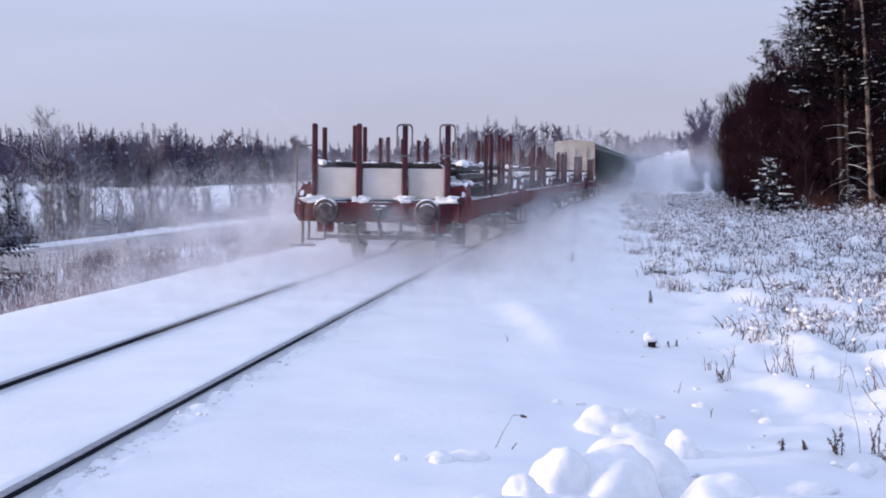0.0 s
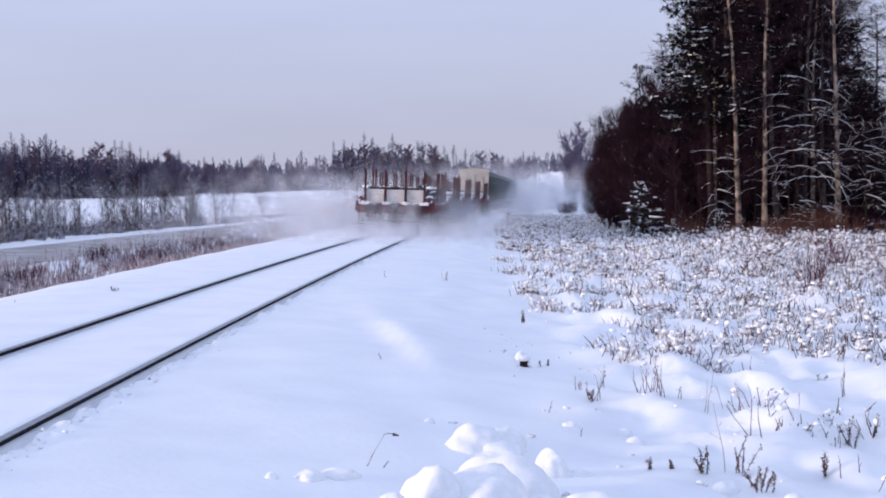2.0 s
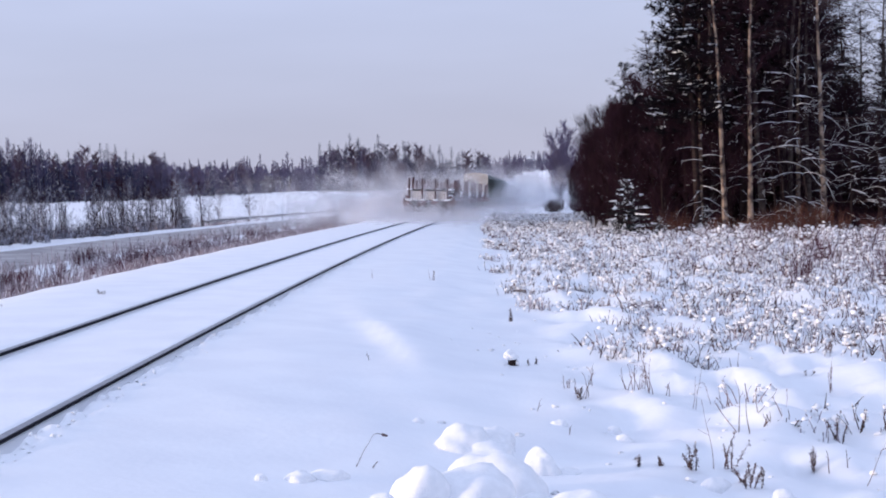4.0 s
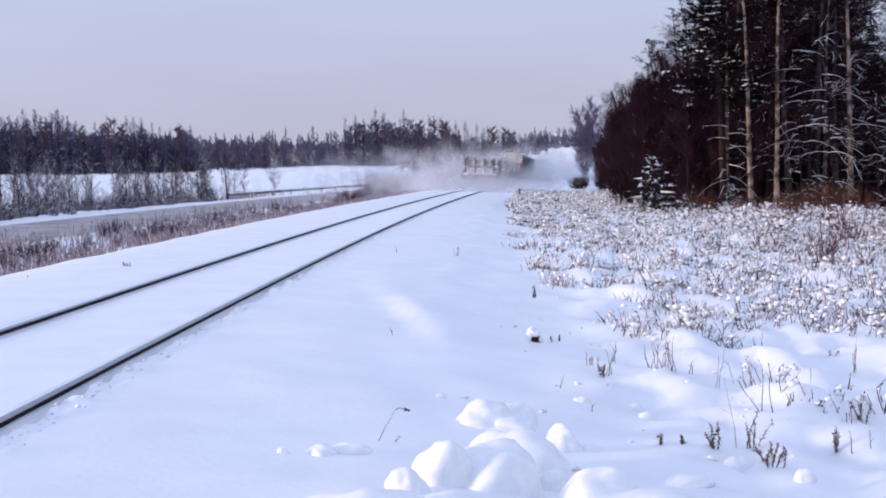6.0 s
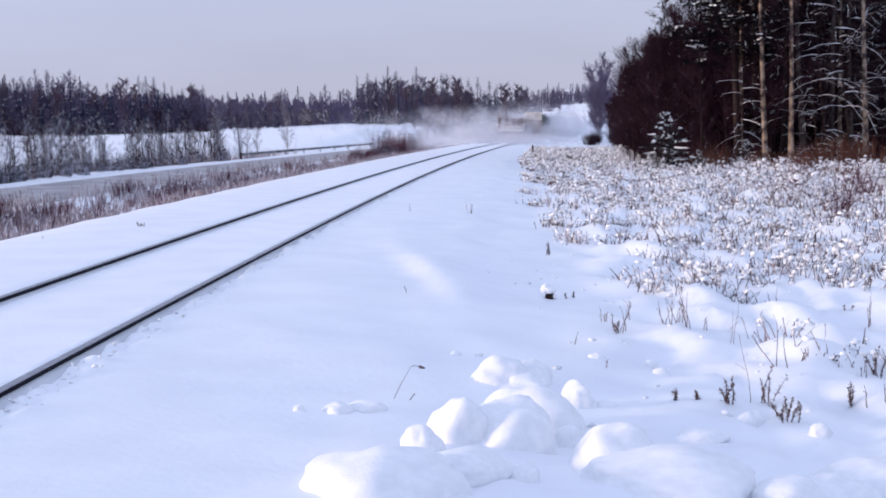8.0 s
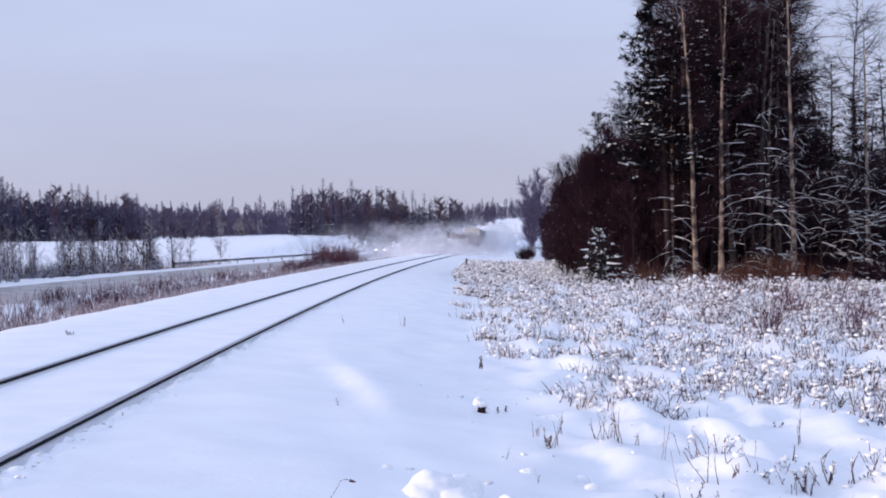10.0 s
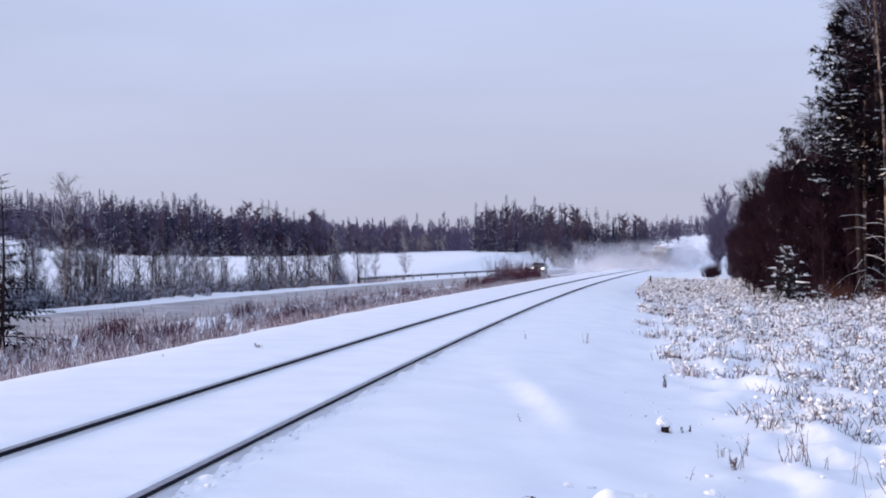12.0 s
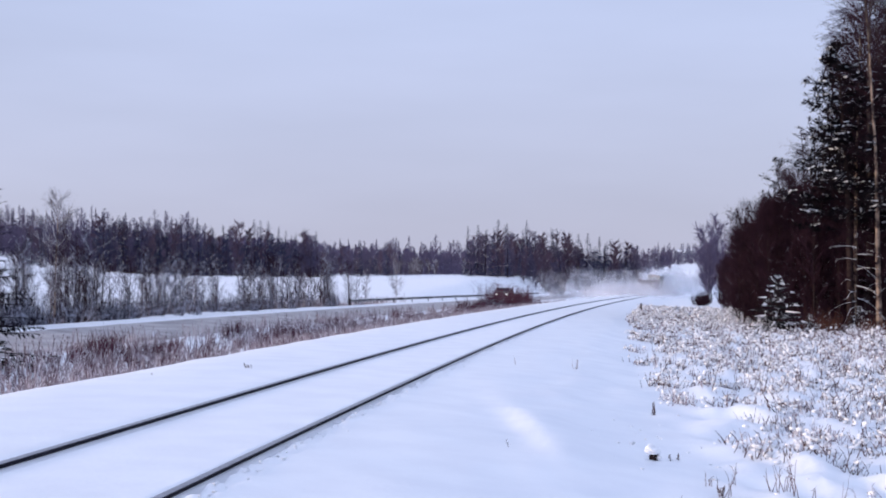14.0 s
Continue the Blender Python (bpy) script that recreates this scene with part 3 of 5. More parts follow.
def box_wagon(first):
    ln = 15.0
    w = empty("covered_wagon")
    if first:
        tagged(w, "covered wagon with a cream snow-caked end wall", "railway wagon", "wagons of the train")
    else:
        tagged(w, "dark green covered wagon with a rounded snowy roof", "railway wagon", "wagons of the train")
    half, top = 1.32, 3.85
    prof = [(-half, 1.1), (-half, top - 0.40)] + [(-half + 0.22 - 0.22 * math.cos(radians(a)), top - 0.25 + 0.15 * math.sin(radians(a))) for a in (0, 35, 70)] + [(-0.5, top - 0.03), (0, top), (0.5, top - 0.03)] + [(half - 0.22 + 0.22 * math.cos(radians(a)), top - 0.25 + 0.15 * math.sin(radians(a))) for a in (70, 35, 0)] + [(half, top - 0.40), (half, 1.1)]
    k = len(prof)
    verts = [(x, y, z) for y in (0.55, ln - 0.55) for x, z in prof]
    part("body", (verts, [(i, i + 1, k + i + 1, k + i) for i in range(k - 1)] + [(k - 1, 0, k, 2 * k - 1)]), GREEN, w, "dark green body with snow on the roof")
    for y in (0.54, ln - 0.54):
        pr = [(x * 0.995, z) for x, z in prof]
        vs = [(x, y + d, z) for d in (-0.03, 0.03) for x, z in pr]
        part("end_wall", (vs, [tuple(range(k)), tuple(range(2 * k - 1, k - 1, -1))] + [(i, (i + 1) % k, k + (i + 1) % k, k + i) for i in range(k)]), CREAM if first else GREEN, w)
        for x in (-0.75, 0.0, 0.75):
            part("end_rib", boxes((x, y + math.copysign(0.06, y - ln / 2), 2.2, 0.09, 0.08, 2.1)), CREAM if first else GREEN, w)
    for i in range(9):
        y = 0.9 + (ln - 1.8) * i / 8
        for x in (-half - 0.03, half + 0.03):
            part("side_rib", boxes((x, y, 2.2, 0.07, 0.10, 2.2)), GREEN, w)
    part("underframe", boxes((0, ln / 2, 0.95, 2.5, ln - 1.1, 0.3)), BLACK, w)
    for y in (2.8, ln - 2.8):
        for x in (-0.797, 0.797):
            part("wheel", WHEEL, BLACK, w, at=pose(x, y, 0.47, 0, 0, 0 if x > 0 else 180))
        for x in (-1.05, 1.05):
            part("axle_box", boxes((x, y, 0.5, 0.22, 0.4, 0.34)), BLACK, w)
    for x in (-0.87, 0.87):
        buffer(w, x, 0.6, -1)
        buffer(w, x, ln - 0.6, 1)
    return w


REAR = 24.3          # where the last buffers stand at the start
SPEED = 15.6         # metres a second, away along the track
WAGONS = [(flat_wagon(1, True), 0.0)]
first_flat = flat_wagon(2, False)
for i in range(1, 5):
    WAGONS.append((first_flat if i == 1 else copy_thing(first_flat, Matrix()), i * L_FLAT))
WAGONS.append((box_wagon(True), 5 * L_FLAT))
green = box_wagon(False)
for i in range(5):
    WAGONS.append((green if i == 0 else copy_thing(green, Matrix()), 5 * L_FLAT + 15.0 * (i + 1)))


# ---- the car on the road ----
def build_car():
    c = empty("car")
    tagged(c, "dark passenger car with lit headlights on the snowy road", "car")
    side = [(-2.1, 0.35), (-2.15, 0.75), (-1.95, 0.98), (-1.2, 1.05), (-0.6, 1.42), (0.9, 1.45), (1.7, 1.02), (2.1, 0.95), (2.15, 0.4)]
    k = len(side)
    verts = [(x * (0.88 if z > 1.2 else 1.0), y, z) for x in (-0.87, 0.87) for y, z in side]
    bm = bmesh.new()
    vs = [bm.verts.new(v) for v in verts]
    bm.faces.new(vs[:k])
    bm.faces.new(vs[k:][::-1])
    for i in range(k):
        bm.faces.new((vs[i], vs[k + i], vs[k + (i + 1) % k], vs[(i + 1) % k]))
    bmesh.ops.recalc_face_normals(bm, faces=bm.faces[:])
    bmesh.ops.bevel(bm, geom=bm.edges[:], offset=0.06, segments=2, affect="EDGES")
    part("body", bm, CAR_PAINT, c)
    part("windscreen", boxes((0, -0.93, 1.235, 1.42, 0.02, 0.5, -58), bevel=0), GLASS, c, "dark windscreen")
    part("side_window", boxes((-0.84, 0.2, 1.22, 0.02, 1.7, 0.28), bevel=0), GLASS, c)
    part("side_window", boxes((0.84, 0.2, 1.22, 0.02, 1.7, 0.28), bevel=0), GLASS, c)
    part("grille", boxes((0, -2.14, 0.62, 0.9, 0.05, 0.22)), BLACK, c)
    for x in (-0.62, 0.62):
        bm = bmesh.new()
        rod(bm, (x, -2.12, 0.72), (x, -2.18, 0.72), 0.13, sides=16)
        part("headlight", bm, LAMP, c, "lit headlight")
    for x in (-0.78, 0.78):
        for y in (-1.35, 1.35):
            bm = bmesh.new()
            rod(bm, (x - 0.1, y, 0.32), (x + 0.1, y, 0.32), 0.32, sides=20)
            tyre = part("wheel", bm, RUBBER, c)
            bm = bmesh.new()
            rod(bm, (x - 0.11, y, 0.32), (x + 0.11, y, 0.32), 0.19, sides=14)
            part("rim", bm, IRON, tyre)
    return c


CAR = build_car()


# ---- trees ----
def wander(rnd, d, amount):
    return (d + Vector((rnd.uniform(-1, 1), rnd.uniform(-1, 1), rnd.uniform(-1, 1))) * amount).normalized()


def grow(S, rnd, p, d, length, r, depth, bend, kids, shrink=0.5):
    """A limb that wanders, thins out and forks; bend < 0 droops."""
    segs = 3 if depth > 1 else 2 if depth else 1
    for i in range(segs):
        d = wander(rnd, d + Vector((0, 0, bend / segs)), 0.16)
        q = p + d * (length / segs)
        r1 = r * (1 - 0.30 * (i + 1) / 1.5) if i < segs - 1 else r * 0.35
        S.stick(p, q, r, max(r1, 0.003), 4 if r > 0.03 else 3)
        if depth > 0:
            for _ in range(kids):
                a = p.lerp(q, rnd.random())
                side = wander(rnd, d, 0.9)
                grow(S, rnd, a, (d * 0.7 + side * 0.8).normalized(), length * shrink * rnd.uniform(0.6, 1.1), r * 0.5, depth - 1, bend, kids, shrink)
        p, r = q, max(r1, 0.003)


def trunk_line(rnd, h, lean=0.03):
    pts, p, d = [Vector((0, 0, -0.15))], Vector((0, 0, -0.15)), Vector((rnd.uniform(-lean, lean), rnd.uniform(-lean, lean), 1)).normalized()
    n = 9
    for i in range(n):
        d = wander(rnd, d, 0.035)
        d.z = abs(d.z)
        p = p + d * (h / n)
        pts.append(p.copy())
    return pts


def along(pts, k):
    k = min(0.9999, max(0.0, k)) * (len(pts) - 1)
    i = int(k)
    return pts[i].lerp(pts[i + 1], k - i)


def trunk_mesh(pts, r, sides=8):
    """One tapered tube along the line, with a flared foot."""
    n = len(pts) - 1
    verts = []
    for i, p in enumerate(pts):
        rr = r * (1 - 0.93 * i / n) * (1.25 if i == 0 else 1.0)
        verts += [(p.x + rr * math.cos(6.2832 * k / sides), p.y + rr * math.sin(6.2832 * k / sides), p.z) for k in range(sides)]
    return verts, [(i * sides + k, i * sides + (k + 1) % sides, (i + 1) * sides + (k + 1) % sides, (i + 1) * sides + k) for i in range(n) for k in range(sides)]


def bare_tree(name, label, seed, h, r, limbs, start, reach, bark, twig, up=0.9, droop=0.0, twigs=500, length=0.9, twig_r=0.012, limb_r=0.03, forks=2):
    """A leafless tree: trunk, limbs that fork off it, and a brush of fine twigs along the limbs."""
    rnd = random.Random(seed)
    t = empty(name)
    tagged(t, label, "tree")
    pts = trunk_line(rnd, h)
    part("trunk", trunk_mesh(pts, r), bark, t)
    S = Strands()
    bones = []
    for i in range(limbs):
        k = start + (0.97 - start) * (i + rnd.random()) / limbs
        w = rnd.uniform(0, 2 * math.pi)
        d = Vector((math.cos(w), math.sin(w), rnd.uniform(0.3, 1.2) * up)).normalized()
        e = (k - start) / (1 - start)
        ln = reach * (0.30 + 0.75 * math.sin(math.pi * (0.18 + 0.78 * e))) * rnd.uniform(0.65, 1.15)
        p, lr = along(pts, k), limb_r * (1.1 - 0.6 * k)
        for j in range(3):
            d = wander(rnd, d + Vector((0, 0, 0.10 - droop * 0.3)), 0.15)
            q = p + d * (ln / 3)
            S.stick(p, q, lr, lr * 0.65, 4 if lr > 0.03 else 3)
            bones.append((p, q, d, ln))
            p, lr = q, lr * 0.65
    for i in range(twigs):
        p, q, d, ln = bones[rnd.randrange(len(bones))]
        a = p.lerp(q, rnd.random())
        d = wander(rnd, d * 0.8 + Vector((0, 0, 0.35 - droop)), 0.75)
        l1 = length * rnd.uniform(0.4, 1.1)
        m = a + d * (l1 * 0.55)
        S.stick(a, m, twig_r, twig_r * 0.8)
        for s in range(forks):
            S.stick(m, m + wander(rnd, d + Vector((0, 0, -droop * 0.6)), 0.45) * (l1 * 0.55), twig_r * 0.75, twig_r * 0.3)
    part("crown", S.data(), twig, t)
    return t


def spruce(name, label, seed, h, radius, needle, start=0.06, gap=0.33, droop=0.25, size=1.0, laid=0.0):
    rnd = random.Random(seed)
    t = empty(name)
    tagged(t, label, "tree")
    pts = trunk_line(rnd, h, 0.015)
    part("trunk", trunk_mesh(pts, h * 0.014), DARK_BARK, t)
    S, pads = Strands(), Strands()
    z = start * h
    while z < h * 0.985:
        k = z / h
        n = rnd.randint(5, 7)
        w0 = rnd.uniform(0, 6.28)
        for i in range(n):
            w = w0 + 6.283 * i / n + rnd.uniform(-0.3, 0.3)
            ln = radius * (1 - k) ** 0.8 * rnd.uniform(0.6, 1.1) + 0.12
            d = Vector((math.cos(w), math.sin(w), 0.25 - droop * (1 - k) * 1.6)).normalized()
            p = along(pts, k + rnd.uniform(-0.6, 0.6) * gap / h)
            S.stick(p, p + d * ln, 0.018 * (1 - k) + 0.006, 0.004)
            side = d.cross(Vector((0, 0, 1))).normalized()
            m = max(3, int(ln / (0.13 * size)))
            fine = size * (0.40 + 0.60 * (1 - k))
            for j in range(m):
                f = (j + 0.7) / m
                for s in (-1, 1):
                    dd = (d * 0.8 + side * (s * rnd.uniform(0.5, 1.0)) + Vector((0, 0, rnd.uniform(-0.95, 0.15)))).normalized()
                    S.spray(p + d * (ln * f), dd, (0.16 + 0.34 * (1 - f) * min(1, ln)) * fine * rnd.uniform(0.8, 1.2), 0.045 * fine, Vector((0, 0, 1)))
            S.spray(p + d * (ln * 0.9), d, 0.28 * fine, 0.05 * fine, Vector((0, 0, 1)))
            if rnd.random() < laid:
                a, b = sorted((rnd.uniform(0.3, 1.0), rnd.uniform(0.5, 1.05)))
                pads.stick(p + d * (ln * a) + Vector((0, 0, 0.05)), p + d * (ln * b) + Vector((0, 0, 0.0)), 0.05, 0.018, 5)
        z += gap * rnd.uniform(0.8, 1.2) * (1.0 if k < 0.8 else 0.6)
    part("crown", S.data(), needle, t)
    if laid:
        tagged(part("branch_snow", pads.data(), LUMP_SNOW, t, "pads of snow on the branches"), kind="stuff")
    return t


def pine(name, label, seed, h, radius, needle, start=0.35, boughs=46, sprays=9, width=0.028, laid=0.0):
    rnd = random.Random(seed)
    t = empty(name)
    tagged(t, label, "tree")
    pts = trunk_line(rnd, h, 0.03)
    part("trunk", trunk_mesh(pts, h * 0.013), DARK_BARK, t)
    S, pads = Strands(), Strands()
    for i in range(boughs):
        k = start + (0.99 - start) * i / boughs
        w = rnd.uniform(0, 6.283)
        ln = radius * (min(1.0, 1.9 * (1 - k) ** 0.65 + 0.12) if not laid else ((1 - k) / (1 - start)) ** 0.75 + 0.08) * rnd.uniform(0.55, 1.1)
        d = Vector((math.cos(w), math.sin(w), rnd.uniform(-0.1, 0.45))).normalized()
        p = along(pts, k)
        m = p + d * (ln * 0.6)
        e = m + (d + Vector((0, 0, 0.35))).normalized() * (ln * 0.4)
        S.stick(p, m, 0.035, 0.02)
        S.stick(m, e, 0.02, 0.008)
        for c in range(int(4 + 5 * ln)):
            f = rnd.uniform(0.3, 1.0)
            q = (p.lerp(m, f / 0.6) if f < 0.6 else m.lerp(e, (f - 0.6) / 0.4)) + Vector((rnd.uniform(-1, 1), rnd.uniform(-1, 1), rnd.uniform(-0.4, 0.5))) * 0.26 * ln ** 0.5
            if rnd.random() < laid:
                dd = Vector((rnd.uniform(-1, 1), rnd.uniform(-1, 1), rnd.uniform(-0.1, 0.25))).normalized() * rnd.uniform(0.12, 0.28)
                pads.stick(q - dd + Vector((0, 0, 0.14)), q + dd + Vector((0, 0, 0.12)), 0.05, 0.03, 4)
            for s in range(sprays):
                dd = Vector((rnd.uniform(-1, 1), rnd.uniform(-1, 1), rnd.uniform(-0.3, 0.9))).normalized()
                S.spray(q, dd, rnd.uniform(0.18, 0.32) * (width / 0.028) ** 0.5, width, Vector((0, 0, 1)))
    part("crown", S.data(), needle, t)
    if laid:
        tagged(part("bough_snow", pads.data(), LUMP_SNOW, t, "patches of snow on the boughs"), kind="stuff")
    return t


def snow_limbed_tree(label, seed, h, r, limbs, reach):
    """A slender bare tree whose long level limbs bow under lines of snow."""
    rnd = random.Random(seed)
    t = empty("rowan_tree")
    tagged(t, label, "tree")
    pts = trunk_line(rnd, h, 0.05)
    part("trunk", trunk_mesh(pts, r), DARK_BARK, t)
    S, fine, laid = Strands(), Strands(), Strands()
    for i in range(limbs):
        k = 0.07 + 0.85 * (i + rnd.random()) / limbs
        w = rnd.uniform(0, 2 * math.pi)
        d = Vector((math.cos(w), math.sin(w), rnd.uniform(0.0, 0.5))).normalized()
        p, ln, lr = along(pts, k), reach * (1.1 - 0.6 * k) * rnd.uniform(0.6, 1.15), rnd.uniform(0.016, 0.030)
        snowed = rnd.random() < 0.6
        for j in range(5):
            d = wander(rnd, d + Vector((0, 0, -0.17)), 0.10)
            q = p + d * (ln / 5)
            S.stick(p, q, lr, lr * 0.78, 4)
            up = Vector((0, 0, lr * 1.1))
            if snowed:
                laid.stick(p + up, q + up, lr * 0.95, lr * 0.75, 4)
            for _ in range(2):
                e = wander(rnd, d, 0.6)
                e.z = min(e.z, 0.15)
                a = p.lerp(q, rnd.random())
                m = a + e * (ln * rnd.uniform(0.10, 0.24))
                fine.stick(a, m, lr * 0.5, lr * 0.3)
                if rnd.random() < 0.3:
                    laid.stick(a + up * 0.6, m + up * 0.5, lr * 0.6, lr * 0.4, 4)
                fine.stick(m, m + wander(rnd, e + Vector((0, 0, -0.2)), 0.3) * (ln * 0.10), lr * 0.35, lr * 0.2)
            p, lr = q, lr * 0.78
    tagged(part("limb_frame", S.data(), TWIG, t), kind="stuff")
    tagged(part("twig_mass", fine.data(), TWIG, t), kind="stuff")
    tagged(part("limb_snow", laid.data(), LUMP_SNOW, t, "snow lying along the limbs"), kind="stuff")
    return t


def shrub(name, label, seed, h, stems, spread, mat, category="bush", depth=1, kids=2, r=0.009):
    rnd = random.Random(seed)
    S = Strands()
    for i in range(stems):
        w = rnd.uniform(0, 6.283)
        q = rnd.uniform(0, spread * 0.45)
        d = Vector((math.cos(w) * rnd.uniform(0.1, 0.55), math.sin(w) * rnd.uniform(0.1, 0.55), 1)).normalized()
        grow(S, rnd, Vector((q * math.cos(w), q * math.sin(w), -0.1)), d, h * rnd.uniform(0.55, 1.05), r, depth, 0.1, kids, 0.4)
    ob = new(name, mesh_of(name, *S.data(), mat))
    return tagged(ob, label, category)


def stand(kinds, spots, rnd, group, lo=0.85, hi=1.15, sink=0.0):
    """Copies of the kinds at the spots (x, y[, scale]), turned by chance; the kinds themselves take the first spots."""
    used = set()
    for i, s in enumerate(spots):
        ob = kinds[rnd.randrange(len(kinds))] if i >= len(kinds) else kinds[i]
        k = s[2] if len(s) > 2 else rnd.uniform(lo, hi)
        m = pose(s[0], s[1], ground_z(s[0], s[1], False) - sink, 0, 0, rnd.uniform(0, 360)) @ Matrix.Diagonal((k, k, k * rnd.uniform(0.95, 1.05), 1))
        if ob.name not in used:
            used.add(ob.name)
            ob.matrix_basis = m
            tagged(ob, group=group)
        else:
            copy_thing(ob, m)


def lane(u, y):
    return (track_x(y) + u, y)


def plant_right_wood():
    rnd = random.Random(11)
    group = "trees of the dark roadside wood"
    birches = [bare_tree("birch_tree", "tall bare birch with pale trunk and snow-lined limbs", 21 + i, 16.5, 0.14, 58 if i == 0 else 46, 0.05 if i == 0 else 0.12, 3.3 if i == 0 else 2.6, BIRCH_BARK if i < 2 else GREY_BARK, TWIG_SNOWY if i == 0 else TWIG, up=0.3 if i == 0 else 1.0, droop=0.5 if i == 0 else 0.35, twigs=420 if i == 0 else 900, length=1.1, twig_r=0.009, limb_r=0.034) for i in range(3)]
    stand(birches[:1], [(24.4, 66.0, 1.0), (29.8, 70, 0.85)], rnd, group)
    stand(birches[1:2], [(19.5, 65.5, 0.95), (20.6, 65.2, 1.0), (19.2, 68.5, 0.9), (24.2, 69, 0.95)], rnd, group)
    stand(birches[2:], [(24.6, 72, 1.05), (27.4, 75, 1.05), (17.9, 70, 0.6), (29.5, 78, 1.0), (23.4, 80, 1.1), (33, 80, 0.95), (21.5, 73, 1.0)] + [(y * rnd.uniform(0.285, 0.375), y, rnd.uniform(0.95, 1.2)) for y in [68 + 0.6 * i for i in range(24)]], rnd, group)
    pines = [pine("pine_tree", "dark pine with snow on its boughs", 31 + i, 13.5, 2.3, NEEDLE, start=0.22 + 0.1 * i, boughs=58) for i in range(2)]
    tall = [pine("pine_tree", "tall dark pine with patches of snow on its boughs", 37, 16.0, 4.0, NEEDLE, start=0.34, boughs=78, sprays=15, width=0.040, laid=0.14)]
    stand(tall, [(18.5, 66.5, 0.86), (21.6, 69.5, 1.05), (23.3, 72, 1.12), (26.0, 74, 1.1)], rnd, group)
    stand(pines, [(21.2, 71, 1.0), (19.9, 74, 0.7), (20.8, 74, 1.0), (22.4, 77, 0.98), (21.9, 79, 0.98), (20.0, 76, 0.7), (24.5, 78, 0.95), (26.8, 82, 0.95), (20.4, 85, 0.8), (24.0, 86, 1.0), (30, 86, 0.9), (34, 88, 0.9), (27, 91, 1.0)] + [(y * rnd.uniform(0.28, 0.36), y, rnd.uniform(1.0, 1.2)) for y in (72, 73.5, 75, 76, 77.5, 79, 80)], rnd, group)
    inner = [spruce("spruce_tree", "dark spruce deep inside the wood", 45 + i, 10.5, 2.4, NEEDLE_DEEP, gap=0.5, size=1.9) for i in range(2)]
    stand(inner, [(y * rnd.uniform(0.25, 0.46), y, rnd.uniform(0.8, 1.15)) for y in [73 + 0.46 * i for i in range(50)]] + [(y * rnd.uniform(0.282, 0.36), y, rnd.uniform(1.25, 1.55)) for y in [74 + 0.55 * i for i in range(22)]], rnd, group)
    small = [spruce("spruce_tree", "small spruce loaded with snow", 41, 3.1, 1.7, NEEDLE_SNOWY, gap=0.22, size=0.9, laid=0.5)]
    stand(small, [(14.1, 62, 0.9), (15.3, 61.3, 0.35), (17.9, 63, 0.45), (31, 66, 0.8)], rnd, group)
    firs = [spruce("spruce_tree", "dark spruce deep in the wood", 43, 11.0, 2.1, NEEDLE, gap=0.42, size=1.25)]
    stand(firs, [(19.0, 74, 0.95), (23.0, 74, 0.85), (25.5, 76, 0.9), (28.5, 80, 1.0), (21.0, 82, 1.1), (21.4, 81, 0.72), (33, 84, 0.9), (36, 82, 0.8)], rnd, group)
    frosty = [snow_limbed_tree("snow-lined bare tree at the edge of the wood", 51 + i, 7.5, 0.06, 19, 3.0) for i in range(4)]
    stand(frosty, [(28.9, 67, 0.95), (30.4, 69, 1.1), (29.3, 65.5, 0.7), (32.5, 68, 1.15), (27.3, 66, 0.8), (34.5, 71, 1.2), (25.3, 65, 0.9), (23.2, 64.6, 0.85), (18.0, 63.8, 0.6), (21.6, 64.4, 0.9),
                   (22.6, 66.0, 1.05), (26.4, 64.4, 0.75), (27.8, 66, 1.0), (31.8, 66, 0.9), (24.8, 67.5, 1.2), (20.6, 66.8, 0.9)], rnd, group)
    alders = [bare_tree("alder_tree", "dense bare alder with dark brown twigs", 61 + i, 9.6, 0.075, 40, 0.05, 2.2, DARK_BARK, TWIG, up=1.3, droop=-0.15, twigs=560, length=1.2, twig_r=0.017, limb_r=0.032) for i in range(3)]
    spots = []
    for i in range(150):
        y = 67 + 130 * ((i + rnd.random()) / 150) ** 1.4
        spots.append((*lane(11.3 + abs(rnd.gauss(0, 2.4)), y), rnd.uniform(0.66, 1.0) * (0.8 if y < 74 else 1.0)))
    for i in range(46):
        y = 72 + 60 * rnd.random()
        spots.append((*lane(11.6 + abs(rnd.gauss(0, 1.8)), y), rnd.uniform(0.85, 1.1)))
    for i in range(34):
        a = rnd.uniform(0.198, 0.25)
        spots.append((a * (70 + 0.5 * i), 70 + 0.5 * i, (0.80 + 9 * (a - 0.198)) * rnd.uniform(0.9, 1.08)))
    for i in range(60):
        spots.append((rnd.uniform(19, 37), rnd.uniform(69, 82), rnd.uniform(0.75, 1.15)))
    stand(alders, spots, rnd, group)
    # twigs in the distant wood's colour, so haze is painted into this tree as well
    grey = [bare_tree("aspen_tree", "grey frosted bare tree by the line, haze in its colour", 65, 10.0, 0.09, 34, 0.12, 2.6, DARK_BARK, HAZE_TINT_TWIG, up=1.2, twigs=420, length=1.3, twig_r=0.035, limb_r=0.05)]
    stand(grey, [(*lane(10.2, 232), 1.1), (*lane(12.5, 246), 1.15), (*lane(11, 262), 1.0), (*lane(15, 240), 0.9), (*lane(9.6, 215), 0.7), (*lane(12, 285), 0.9), (*lane(10.0, 200), 0.6)], rnd, group)
    low = [shrub("undergrowth_bush", "dark leafless undergrowth bush", 71 + i, 2.0, 30, 1.3, TWIG, r=0.02) for i in range(2)]
